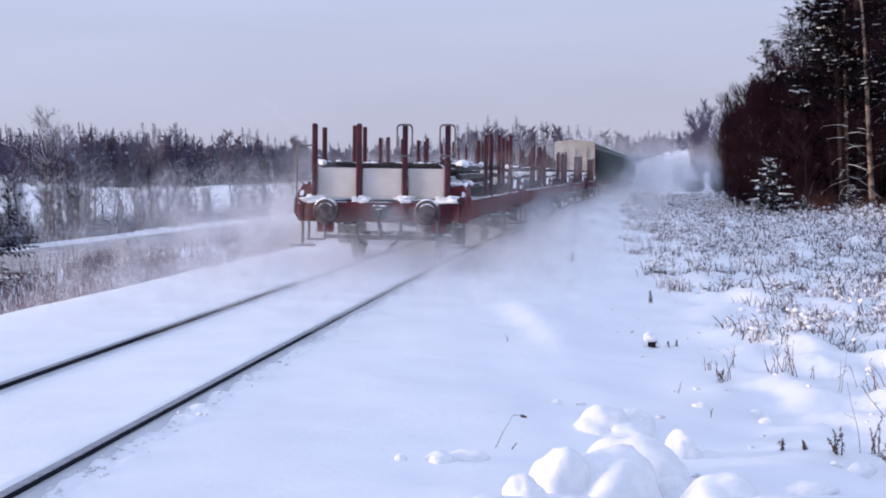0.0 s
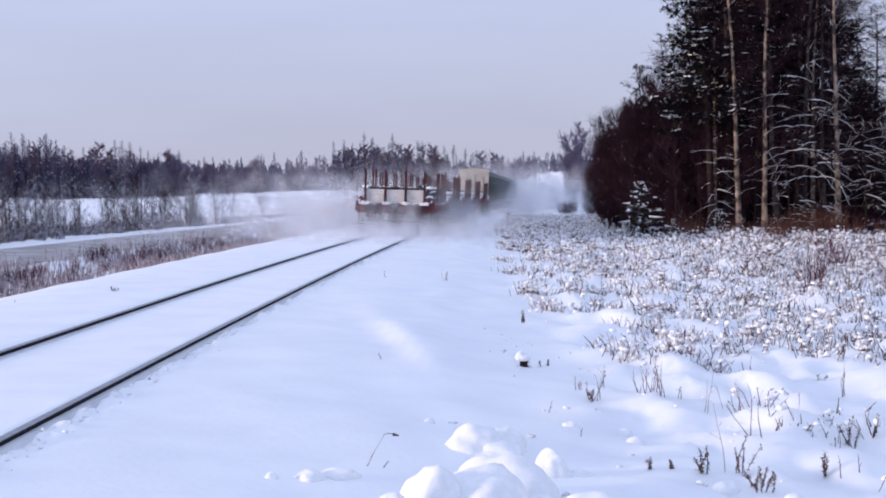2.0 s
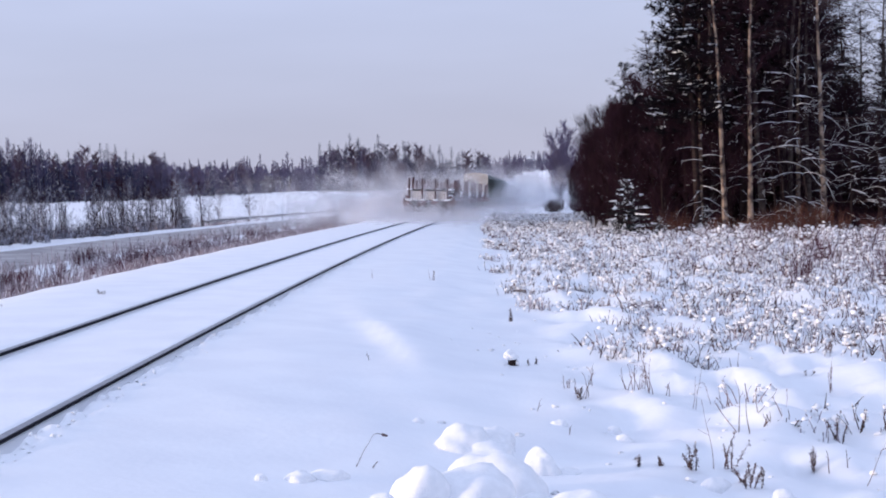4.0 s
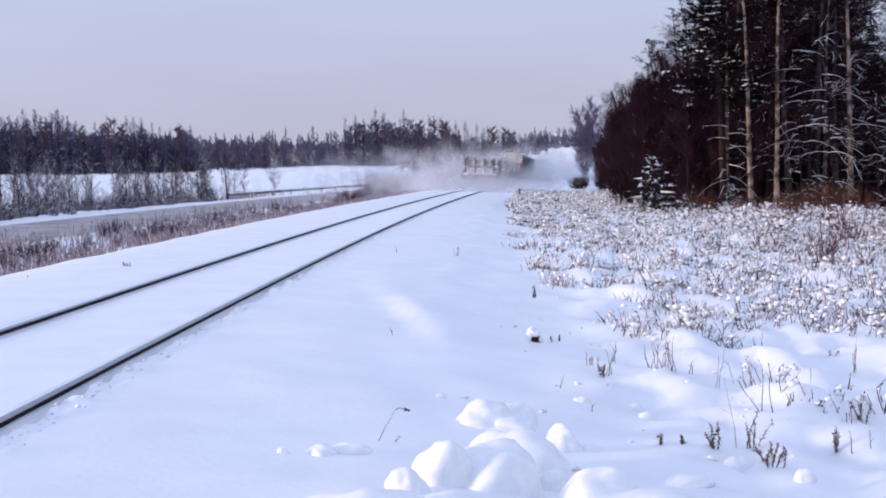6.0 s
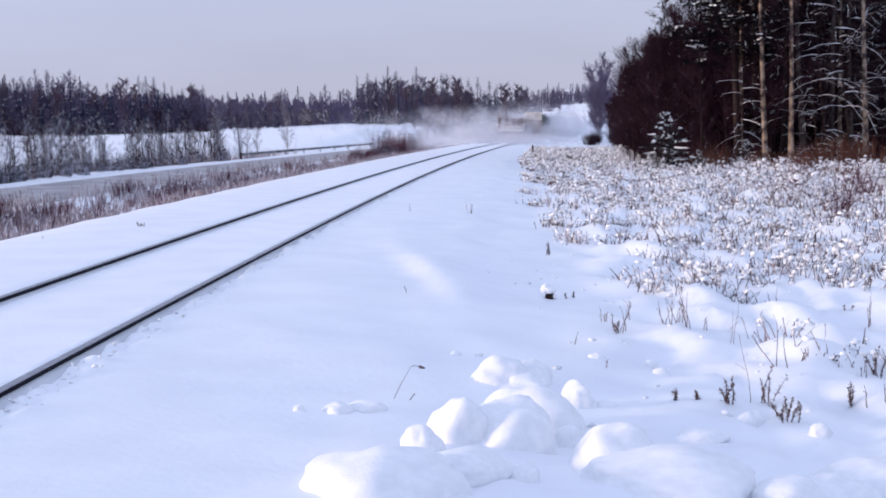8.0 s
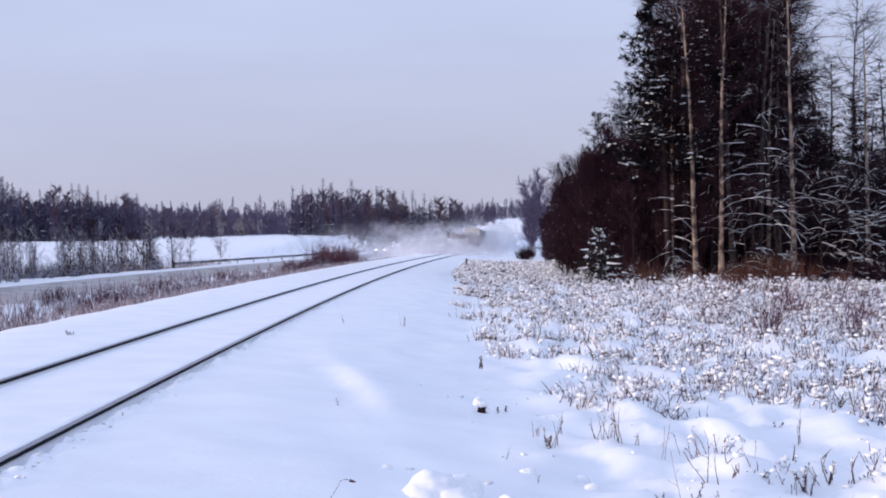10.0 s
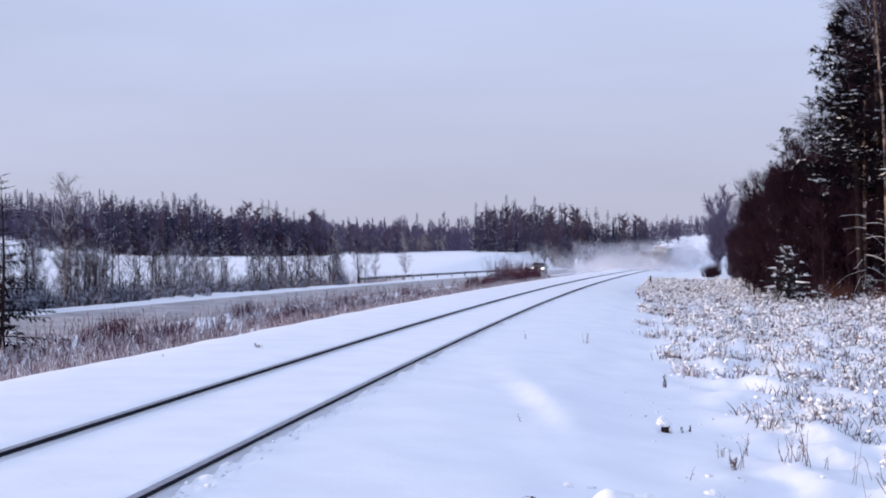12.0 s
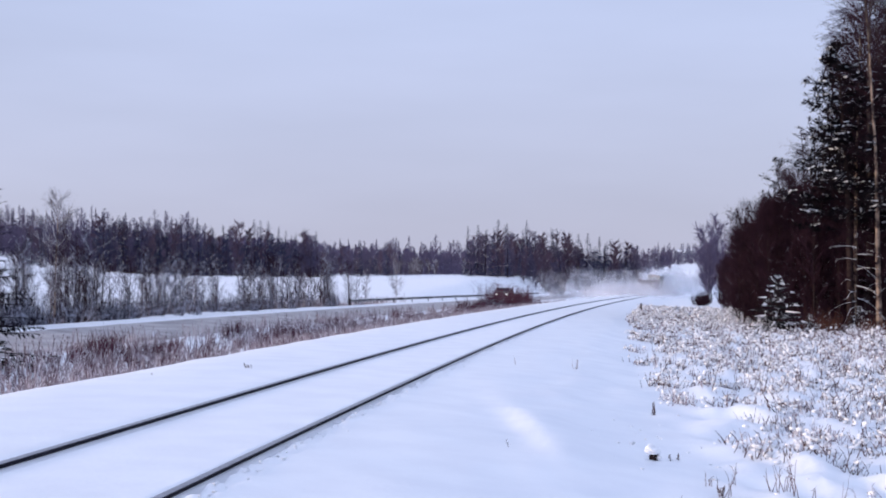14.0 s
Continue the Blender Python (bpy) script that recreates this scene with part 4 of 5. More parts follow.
    stand(low, [(*lane(10.8 + abs(rnd.gauss(0, 1.2)), rnd.uniform(68, 175)), rnd.uniform(0.5, 0.95)) for _ in range(46)] + [(rnd.uniform(15, 34), rnd.uniform(64.5, 70), rnd.uniform(0.6, 1.2)) for _ in range(46)], rnd, "undergrowth of the wood")
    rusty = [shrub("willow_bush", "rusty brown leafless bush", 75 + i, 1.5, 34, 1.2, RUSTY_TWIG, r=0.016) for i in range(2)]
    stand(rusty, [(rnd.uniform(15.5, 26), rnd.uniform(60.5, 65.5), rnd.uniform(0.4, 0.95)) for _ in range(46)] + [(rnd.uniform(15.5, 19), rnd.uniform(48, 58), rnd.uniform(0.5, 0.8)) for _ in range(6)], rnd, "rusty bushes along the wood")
    stems = [shrub("tall_weed", "bunch of tall thin dry stems on the verge", 77, 1.0, 22, 0.9, RED_TWIG, "dried weed", r=0.006)]
    stand(stems, [(10.7, 30, 0.9), (10.2, 29, 0.7), (11.1, 31, 0.8), (11.6, 28, 1.0), (12.2, 29, 0.9), (10.0, 32, 0.6), (12.6, 34, 0.9), (13.2, 36, 1.0), (11.9, 38, 0.8), (14.5, 40, 1.0), (15.2, 38, 1.1), (13.0, 31, 0.8), (9.4, 34, 0.5), (15.0, 46, 0.9)], rnd, "tall dry stems on the verge")
    dark = [shrub("dark_bush", "low dark brown bush beside the line", 78, 1.6, 40, 1.8, TWIG, r=0.035)]
    stand(dark, [(*lane(8.6 + rnd.uniform(-0.8, 1.6), y), rnd.uniform(0.7, 1.1)) for y in (150, 158, 165, 172, 180, 188)], rnd, "dark bushes beside the line")


def plant_left_side():
    rnd = random.Random(12)
    saplings = [bare_tree("young_birch", "slender young birch white with frost beside the road", 81 + i, 5.6, 0.055, 30, 0.16, 1.25, BIRCH_BARK if i == 0 else DARK_BARK, (TWIG_FROST, TWIG, HOAR)[i], up=1.1, droop=0.15, twigs=1000 if i == 0 else 240, length=0.5, twig_r=0.005 if i == 0 else 0.006, limb_r=0.011) for i in range(3)]
    spots = [(-15.6, 57, 0.90), (-17.4, 58, 0.55), (-17.0, 63, 0.62), (-16.2, 66, 0.88), (-16.8, 62, 0.5)]
    for i in range(46):
        spots.append((*lane(-17.8 - abs(rnd.gauss(0, 1.8)), 52 + 62 * rnd.random()), rnd.uniform(0.28, 0.5)))
    spots += [(*lane(-19.5, 132), 0.9), (*lane(-19.8, 121), 0.6), (*lane(-20, 108), 0.55)]
    stand(saplings, spots, rnd, "young trees behind the road")
    dark = [bare_tree("young_alder", "dark young alder with snow-lined twigs behind the road", 85 + i, 5.2, 0.06, 26, 0.08, 1.3, DARK_BARK, HOAR if i else TWIG, up=1.0, twigs=190, length=0.7, twig_r=0.009, limb_r=0.020) for i in range(2)]
    stand(dark, [(*lane(-17.9 - abs(rnd.gauss(0, 3.0)), 50 + 66 * rnd.random() ** 1.6), rnd.uniform(0.45, 0.85)) for _ in range(150)], rnd, "young trees behind the road")
    thick = [shrub("frosted_bush", "leafless bush covered with frost", 91 + i, 1.7, 34, 1.3, HOAR, kids=3, r=0.018) for i in range(2)]
    stand(thick, [(*lane(rnd.uniform(-10.8, -9.0), rnd.uniform(106, 157)), rnd.uniform(0.45, 0.7)) for _ in range(12)] + [(*lane(-17.3 - abs(rnd.gauss(0, 1.7)), 48 + 60 * rnd.random() ** 1.6), rnd.uniform(0.5, 1.1)) for _ in range(125)], rnd, "frosted bushes along the road")
    red = [shrub("red_stemmed_bush", "leafless bush with red-brown stems in the ditch", 95 + i, 1.1, 34, 1.0, RED_TWIG, kids=3, r=0.014) for i in range(3)]
    spots = [(*lane(rnd.uniform(-10.6, -7.5), 22 + 104 * rnd.random() ** 1.4), rnd.uniform(0.35, 0.85) * (1.3 if rnd.random() < 0.2 else 1)) for _ in range(210)]
    spots += [(*lane(rnd.uniform(-10.4, -8.8), rnd.uniform(104, 156)), rnd.uniform(0.8, 1.5)) for _ in range(22)]
    spots += [(*lane(rnd.uniform(-10.6, -7.8), rnd.uniform(130, 151)), rnd.uniform(0.9, 1.5)) for _ in range(24)]
    spots += [(-9.3, 39, 1.5), (-9.0, 38, 1.2), (-9.7, 40, 1.15), (-8.7, 39.5, 0.9)]
    spots += [(*lane(rnd.uniform(-10.6, -8.6), y), rnd.uniform(0.7, 1.4)) for y in [104 + 1.5 * i for i in range(33)]]
    stand(red, spots, rnd, "bushes in the ditch")
    tall = [shrub("tall_willow_bush", "tall leafless red-brown bush between road and line", 105 + i, 2.5, 40, 1.5, RED_TWIG, kids=4, r=0.015) for i in range(2)]
    spots = []
    for i in range(26):
        along_road, k = 152 + 40 * (i + rnd.random()) / 26, rnd.uniform(0.80, 0.90)
        spots.append((k * (track_x(along_road) - 13.9), k * along_road, rnd.uniform(0.55, 0.95)))
    stand(tall, spots, rnd, "tall bushes between road and line")
    edge = [spruce("spruce_tree", "dark young spruce on the near side of the road", 99, 4.4, 1.5, NEEDLE, size=0.9)]
    stand(edge, [(-10.62, 33.5, 0.98)], rnd, "")


def far_wood():
    rnd = random.Random(13)
    # needles and twigs here take base colours that already hold the haze
    spr = [spruce("spruce_tree", "spruce of the distant wood, blue-grey haze in its colour", 111 + i, 12.0, 2.0 - 0.4 * i, HAZE_TINT_NEEDLE, gap=0.55, size=2.0) for i in range(2)]
    pin = [pine("pine_tree", "pine of the distant wood, blue-grey haze in its colour", 113, 11.5, 2.3, HAZE_TINT_NEEDLE, start=0.12, boughs=36, sprays=3, width=0.10)]
    bare = [bare_tree("birch_tree", "leafless birch of the distant wood, haze in its colour", 115 + i, 10.5, 0.10, 34, 0.05, 1.9, DARK_BARK, HAZE_TINT_TWIG if i else HAZE_TINT_BROWN, up=0.8, twigs=680, length=0.9, twig_r=0.030, limb_r=0.04, forks=2) for i in range(3)]
    frost = [bare_tree("willow_tree", "frost-white leafless tree at the field's edge", 119, 6.0, 0.08, 20, 0.05, 2.3, DARK_BARK, TWIG_FROST, up=1.0, twigs=200, length=1.2, twig_r=0.07, limb_r=0.07)]
    A, B = [], []

    def wood(n, a0, a1, y0, y1, s0, s1, share):
        for i in range(n):
            y = y0 + (y1 - y0) * rnd.random()
            a = a0 + (a1 - a0) * (i + rnd.random()) / n
            (A if rnd.random() < share else B).append((a * y, y, rnd.uniform(s0, s1)))

    wood(200, -0.245, -0.092, 240, 300, 0.58, 0.97, 0.42)
    wood(60, -0.30, -0.20, 250, 300, 0.55, 0.9, 0.4)
    wood(56, -0.10, -0.030, 300, 410, 0.5, 0.8, 0.4)
    wood(110, -0.36, -0.17, 430, 465, 1.15, 1.55, 0.4)
    wood(75, -0.345, -0.20, 470, 540, 0.95, 1.35, 0.4)
    wood(120, -0.105, 0.03, 470, 560, 0.75, 1.2, 0.4)
    wood(90, 0.026, 0.078, 268, 325, 0.5, 0.78, 0.3)
    wood(130, 0.012, 0.130, 330, 400, 0.95, 1.3, 0.25)
    wood(40, 0.120, 0.152, 560, 640, 0.6, 1.0, 0.4)
    wood(26, 0.172, 0.230, 480, 640, 0.7, 1.0, 0.4)
    wood(60, 0.145, 0.190, 690, 760, 0.6, 0.95, 0.3)
    back = [s for s in A + B if s[1] > 420]
    A, B = [s for s in A if s[1] < 420], [s for s in B if s[1] < 420]
    stand(spr, [s for i, s in enumerate(A) if i % 6], rnd, "distant wood")
    stand(pin, [s for i, s in enumerate(A) if i % 6 == 0], rnd, "distant wood")
    stand(bare, B, rnd, "distant wood")
    stand(frost, [(a * y, y, rnd.uniform(0.6, 1.1)) for a, y in [(rnd.uniform(-0.1, 0.03), rnd.uniform(400, 455)) for _ in range(34)]] + [(0.066 * 330, 318, 0.9)], rnd, "frosted trees at the field's edge")
    # the woods behind the field: too far to tell their trees apart; haze is in the colour
    S = Strands()
    for x, y, k in back:
        z, h, fir = ground_z(x, y, False), 11.0 * k * rnd.uniform(0.8, 1.1), rnd.random() < 0.45
        S.stick((x, y, z - 0.5), (x, y, z + h), 0.16, 0.03)
        for i in range(90):
            f = 0.06 + 0.92 * (i + rnd.random()) / 90
            w = rnd.uniform(0, 6.283)
            ln = 2.1 * k * ((1 - f) ** 0.8 + 0.06 if fir else math.sin(math.pi * (0.15 + 0.8 * f))) * rnd.uniform(0.6, 1.2)
            d = Vector((math.cos(w), math.sin(w), rnd.uniform(-0.45, 0.0) if fir else rnd.uniform(0.5, 1.6))).normalized()
            p = Vector((x, y, z + h * f))
            S.stick(p, p + d * ln, 0.15 if fir else 0.075, 0.04)
    ob = new("far_woods", mesh_of("far_woods", *S.data(), HAZE_TINT_TWIG))
    tagged(ob, "mixed woods behind the snowy field, blue-grey haze in their colour", "forest", kind="stuff")
    # the wooded ridge on the skyline, its blue haze put into the colour
    S = Strands()
    for i in range(1600):
        a = rnd.uniform(-0.42, 0.30)
        y = rnd.uniform(900, 1100)
        h = rnd.uniform(8, 14)
        z = 2.5 + 4.0 * noise.noise((a * 9, 0.3, 0)) + (y - 900) * 0.02 - math.tan(radians(TILT)) * a * y
        S.stick((a * y, y, z - 12), (a * y, y, z + h * 0.5), 2.2, 1.7, 5)
        S.stick((a * y, y, z + h * 0.45), (a * y, y, z + h), 1.8, 0.2, 5)
    ob = new("ridge_wood", mesh_of("ridge_wood", *S.data(), HAZE_TINT_TWIG))
    tagged(ob, "wooded ridge on the skyline, blue haze in its colour", "forest", kind="stuff")


plant_right_wood()
plant_left_side()
far_wood()


# ---- snow lumps pushed aside beside the camera ----
def snow_lump(i, x, y, w, h, tilt):
    bm = bmesh.new()
    bmesh.ops.create_icosphere(bm, subdivisions=4, radius=1.0)
    for v in bm.verts:
        n = v.co.normalized()
        v.co = n * (0.96 + 0.20 * noise.noise(n * 1.1 + Vector((i * 3.7, 0, 0))) + 0.10 * noise.noise(n * 2.2 + Vector((0, i * 2.3, 0))) + 0.035 * noise.noise(n * 5 + Vector((0, 0, i))) + 0.015 * noise.noise(n * 13 + Vector((0, 0, i))))
    me = bpy.data.meshes.new("snow_lump")
    bm.to_mesh(me)
    bm.free()
    me.materials.append(LUMP_SNOW)
    me.polygons.foreach_set("use_smooth", [True] * len(me.polygons))
    ob = new("snow_lump", me)
    ob.matrix_basis = pose(x, y, ground_z(x, y) - h * 0.18, tilt, tilt * 0.5, 40 * i) @ Matrix.Diagonal((w * 0.72, w * 0.66, h * 0.98, 1))
    tagged(ob, "rounded lump of ploughed snow beside others", "snow lump", "lumps of ploughed snow")


LUMPS = [(1.17, 10.2, 0.36, 0.23), (1.4, 10.4, 0.25, 0.19), (1.26, 10.12, 0.38, 0.11), (1.62, 9.74, 0.22, 0.21), (1.17, 8.7, 0.53, 0.34), (1.36, 8.42, 0.18, 0.14), (0.65, 7.98, 0.33, 0.32), (0.93, 8.0, 0.48, 0.33),
         (0.45, 7.63, 0.19, 0.17), (0.61, 7.12, 0.35, 0.12), (1.5, 7.59, 0.42, 0.27), (0.22, 6.7, 0.62, 0.22), (0.9, 7.24, 0.2, 0.10), (1.64, 7.01, 0.66, 0.16), (1.86, 7.89, 0.13, 0.07), (2.46, 7.02, 0.40, 0.18),
         (2.73, 7.25, 0.52, 0.17), (2.23, 6.96, 0.28, 0.13), (2.22, 8.7, 0.26, 0.08), (2.72, 9.25, 0.17, 0.12), (2.99, 8.71, 0.11, 0.08), (-0.02, 8.84, 0.16, 0.07), (0.16, 8.93, 0.2, 0.07), (-0.25, 8.82, 0.06, 0.05),
         (0.92, 11.43, 0.08, 0.05), (2.11, 11.72, 0.11, 0.05), (2.6, 11.86, 0.1, 0.08), (2.55, 11.27, 0.11, 0.07), (1.83, 9.78, 0.14, 0.05)]
for i, (x, y, w, h) in enumerate(LUMPS):
    back = 1 + 0.42 * w / y
    snow_lump(i, x * back, y * back, w, h, (i * 37) % 17 - 8)


# ---- dry plants in the snow ----
def stalk(S, rnd, x, y, h, r, head=0.0, twist=0.25):
    z = ground_z(x, y)
    d = Vector((rnd.gauss(0, twist), rnd.gauss(0, twist), 1)).normalized()
    a = Vector((x, y, z - 0.03))
    b = a + d * (h * 0.6)
    c = b + wander(rnd, d, 0.3) * (h * 0.4)
    S.stick(a, b, r, r * 0.8)
    S.stick(b, c, r * 0.8, r * 0.4)
    if head:
        S.stick(c - d * head * 0.5, c + d * head * 0.5, head * 0.35, head * 0.2, 4)
    return c


def dry_weed(x, y, h, stems, seed, kind):
    rnd = random.Random(seed)
    ob = empty("dry_weed")
    ob.matrix_basis = pose(x, y, ground_z(x, y))
    for i in range(stems):
        S = Strands()
        sx, sy = rnd.gauss(0, 0.035), rnd.gauss(0, 0.035)
        hh = h * rnd.uniform(0.6, 1.05)
        d = Vector((rnd.gauss(0, 0.22), rnd.gauss(0, 0.2), 1)).normalized() if kind in ("leafy", "bare") else Vector((0.38, 0, 1) if kind == "bent" else (rnd.gauss(-0.06, 0.12), 0, 1)).normalized()
        p, r = Vector((sx, sy, -0.03)), 0.0035 if kind in ("bent", "tall") else 0.0055
        n = 5
        for k in range(n):
            d = wander(rnd, d, 0.14)
            q = p + d * (hh / n)
            S.stick(p, q, r, r * 0.85)
            if kind == "leafy" and k > 0:
                for _ in range(11):
                    e = wander(rnd, Vector((rnd.uniform(-1, 1), rnd.uniform(-1, 1), rnd.uniform(-1.4, 1.0))), 0.3)
                    S.spray(p.lerp(q, rnd.random()), e, rnd.uniform(0.014, 0.034), 0.007, Vector((0, 0, 1)))
            elif k > 1 and rnd.random() < 0.7:
                e = wander(rnd, d, 0.9)
                S.stick(q, q + e * hh * 0.22, r * 0.6, 0.002)
            p, r = q, r * 0.85
        if kind == "bent":
            for k in range(3):
                d = (d + Vector((0.5, 0, -0.45))).normalized()
                q = p + d * 0.02
                S.stick(p, q, 0.003, 0.0025)
                p = q
            S.stick(p, p + d * 0.04, 0.013, 0.006, 5)
        part("stem", S.data(), STRAW, ob)
    words = {"leafy": "withered brown weed with hanging leaves in the snow", "bent": "thin dry stem with a nodding seed head", "tall": "tall thin dry stem with short side twigs", "bare": "bare branching dry weed standing in the snow"}
    tagged(ob, words[kind], "dried weed", "dry weeds in the snow")


for i, (x, y, h, n, kind) in enumerate([
        (2.71, 9.81, 0.24, 4, "leafy"), (2.92, 10.09, 0.72, 1, "tall"), (3.05, 10.1, 0.32, 4, "leafy"), (2.97, 9.48, 0.17, 2, "leafy"), (2.93, 9.14, 0.21, 3, "leafy"), (2.99, 9.21, 0.22, 2, "leafy"), (2.37, 10.25, 0.08, 1, "leafy"),
        (2.41, 9.95, 0.09, 1, "leafy"), (2.56, 10.0, 0.11, 2, "leafy"), (3.27, 13.33, 0.39, 3, "bare"), (3.25, 13.52, 0.26, 4, "bare"), (2.71, 13.6, 0.27, 3, "bare"), (2.93, 14.1, 0.22, 2, "bare"), (3.73, 12.92, 0.4, 1, "tall"),
        (3.8, 12.44, 0.36, 1, "tall"), (3.73, 12.57, 0.24, 2, "bare"), (3.48, 11.07, 0.37, 3, "bare"), (3.84, 11.94, 0.28, 2, "bare"), (3.7, 10.12, 0.22, 3, "leafy"), (5.35, 14.94, 0.15, 2, "leafy"), (5.36, 14.26, 0.34, 3, "bare"),
        (2.07, 12.62, 0.18, 1, "bare"), (2.11, 11.34, 0.12, 1, "bare"), (3.22, 13.71, 0.32, 4, "bare"), (3.12, 13.78, 0.24, 3, "bare"), (4.41, 11.44, 0.22, 4, "leafy"), (3.82, 9.95, 0.16, 2, "bare"), (3.52, 13.53, 0.16, 2, "bare"),
        (6.06, 16.27, 0.19, 3, "leafy"), (3.53, 12.63, 0.49, 2, "tall"), (0.35, 9.41, 0.26, 1, "bent"), (0.39, 9.45, 0.09, 1, "bare"), (2.62, 14.08, 0.17, 5, "bare"), (2.62, 13.48, 0.16, 4, "leafy"), (3.9, 9.5, 0.30, 1, "bent"),
        (4.0, 9.1, 0.26, 3, "bare"), (4.15, 9.4, 0.24, 3, "leafy"), (2.6, 16.2, 0.10, 2, "leafy"), (2.62, 29.3, 0.26, 5, "bare"), (1.32, 28.8, 0.2, 2, "bare"), (3.1, 21.3, 0.22, 4, "leafy"), (0.72, 15.1, 0.15, 1, "bare"),
        (-3.18, 23.15, 0.10, 4, "leafy"), (-4.3, 21.0, 0.08, 2, "bare")]):
    dry_weed(x, y, h, n, 200 + i, kind)


def weed_beds():
    rnd = random.Random(14)
    dark, pale, snowy = Strands(), Strands(), []
    clumps = 0
    while clumps < 7800:
        y = 11.5 + 108 * rnd.random() ** 1.55
        start = float(np.interp(y, (12, 15, 20, 26, 39, 77, 125), (6.4, 5.7, 5.0, 4.8, 4.2, 3.7, 3.4)))
        u = start + (17.5 if y < 66 else 9.0) * rnd.random() ** 1.15
        x = track_x(y) + u
        keep = 1.3 * noise.noise((x * 0.45, y * 0.25, 7)) + 0.9 * noise.noise((x * 1.5, y * 0.9, 8)) + 0.75 * soft(-0.2, 1.8, u - start) - 0.35 * soft(20, 13, y)
        if keep < rnd.uniform(0.05, 0.6):
            continue
        clumps += 1
        size = rnd.uniform(0.4, 1.15) * (0.8 + 0.5 * soft(9, 14, u)) * (1 + 0.004 * y)
        S = dark if rnd.random() < 0.55 else pale
        for j in range(int(rnd.uniform(4, 13))):
            sx, sy = x + rnd.gauss(0, 0.15 * size), y + rnd.gauss(0, 0.18 * size)
            c = stalk(S, rnd, sx, sy, 0.27 * size * rnd.uniform(0.3, 1.25), rnd.uniform(0.003, 0.006) * (1 + y / 32), 0.022 if rnd.random() < 0.4 else 0.0, 0.45)
            if rnd.random() < 0.34:
                snowy.append((c[0], c[1], c[2] - rnd.uniform(0.0, 0.08), rnd.uniform(0.012, 0.034) * (1 + y / 70)))
        # weeds bowed down under pillows of snow
        for j in range(rnd.choice((0, 1, 1, 2))):
            sx, sy, r = x + rnd.gauss(0, 0.2 * size), y + rnd.gauss(0, 0.25 * size), rnd.uniform(0.014, 0.034) * (0.75 + 0.45 * size) * (1 + y / 90)
            snowy.append((sx, sy, ground_z(sx, sy) + r * rnd.uniform(-0.2, 3.5), r))
    # loose clods of snow on the open snow beside the weeds
    for i in range(150):
        y = 8.5 + 13 * rnd.random()
        x = track_x(y) + rnd.uniform(3.7, 9.0)
        r = rnd.uniform(0.008, 0.022) * (1.8 if rnd.random() < 0.1 else 1)
        snowy.append((x, y, ground_z(x, y) + r * 0.2, r))
    for i in range(620):
        y = 6 + 46 * rnd.random() ** 1.6
        x, r = track_x(y) + 0.91 + abs(rnd.gauss(0, 0.09)), rnd.uniform(0.006, 0.018)
        snowy.append((x, y, ground_z(x, y) + r * 0.3, r))
    ob = new("verge_weeds", mesh_of("verge_weeds", *dark.data(), STRAW))
    tagged(ob, "thick bed of dry brown weeds along the verge", "dry weeds", kind="stuff")
    ob = new("verge_grass", mesh_of("verge_grass", *pale.data(), PALE_STRAW))
    tagged(ob, "pale frosted grass among the weeds of the verge", "dry grass", kind="stuff")
    bm = bmesh.new()
    bmesh.ops.create_icosphere(bm, subdivisions=1, radius=1.0)
    iv, jf = [v.co.copy() for v in bm.verts], [tuple(v.index for v in f.verts) for f in bm.faces]
    bm.free()
    V, F = [], []
    for x, y, z, r in snowy:
        k = len(V)
        s = (rnd.uniform(0.8, 1.5), rnd.uniform(0.8, 1.4), rnd.uniform(0.5, 0.9))
        V += [(x + r * s[0] * (v.x + rnd.uniform(-0.6, 0.6)), y + r * s[1] * (v.y + rnd.uniform(-0.6, 0.6)), z + r * s[2] * (v.z + rnd.uniform(-0.55, 0.55))) for v in iv]
        F += [tuple(k + i for i in f) for f in jf]
    ob = new("snow_on_weeds", mesh_of("snow_on_weeds", V, F, LUMP_SNOW, True))
    tagged(ob, "clumps of snow caught on the dry verge weeds", "snow", kind="stuff")
    # frosted grass between the embankment and the road
    S = Strands()
    for i in range(15000):
        y = 15 + 125 * rnd.random() ** 1.5
        u = rnd.uniform(-11.0, -4.3)
        x = track_x(y) + u
        if noise.noise((x * 0.3, y * 0.2, 1)) < -0.25:
            continue
        stalk(S, rnd, x, y, rnd.uniform(0.15, 0.6) * soft(-3.6, -5.2, u) + 0.05, rnd.uniform(0.005, 0.009) * (1 + y / 50), 0.05 if rnd.random() < 0.5 else 0.0, 0.2)
    ob = new("ditch_grass", mesh_of("ditch_grass", *S.data(), DITCH_STRAW))
    tagged(ob, "tall frosted dry grass in the ditch beside the line", "dry grass", kind="stuff")
    S = Strands()
    for i in range(2500):
        y = 48 + 80 * rnd.random()
        x = track_x(y) + rnd.uniform(-24, -17.6)
        stalk(S, rnd, x, y, rnd.uniform(0.3, 0.8), 0.016, 0.06 if rnd.random() < 0.5 else 0.0, 0.2)
    ob = new("field_edge_grass", mesh_of("field_edge_grass", *S.data(), DITCH_STRAW))
    tagged(ob, "frosted dry grass along the edge of the field", "dry grass", kind="stuff")


weed_beds()


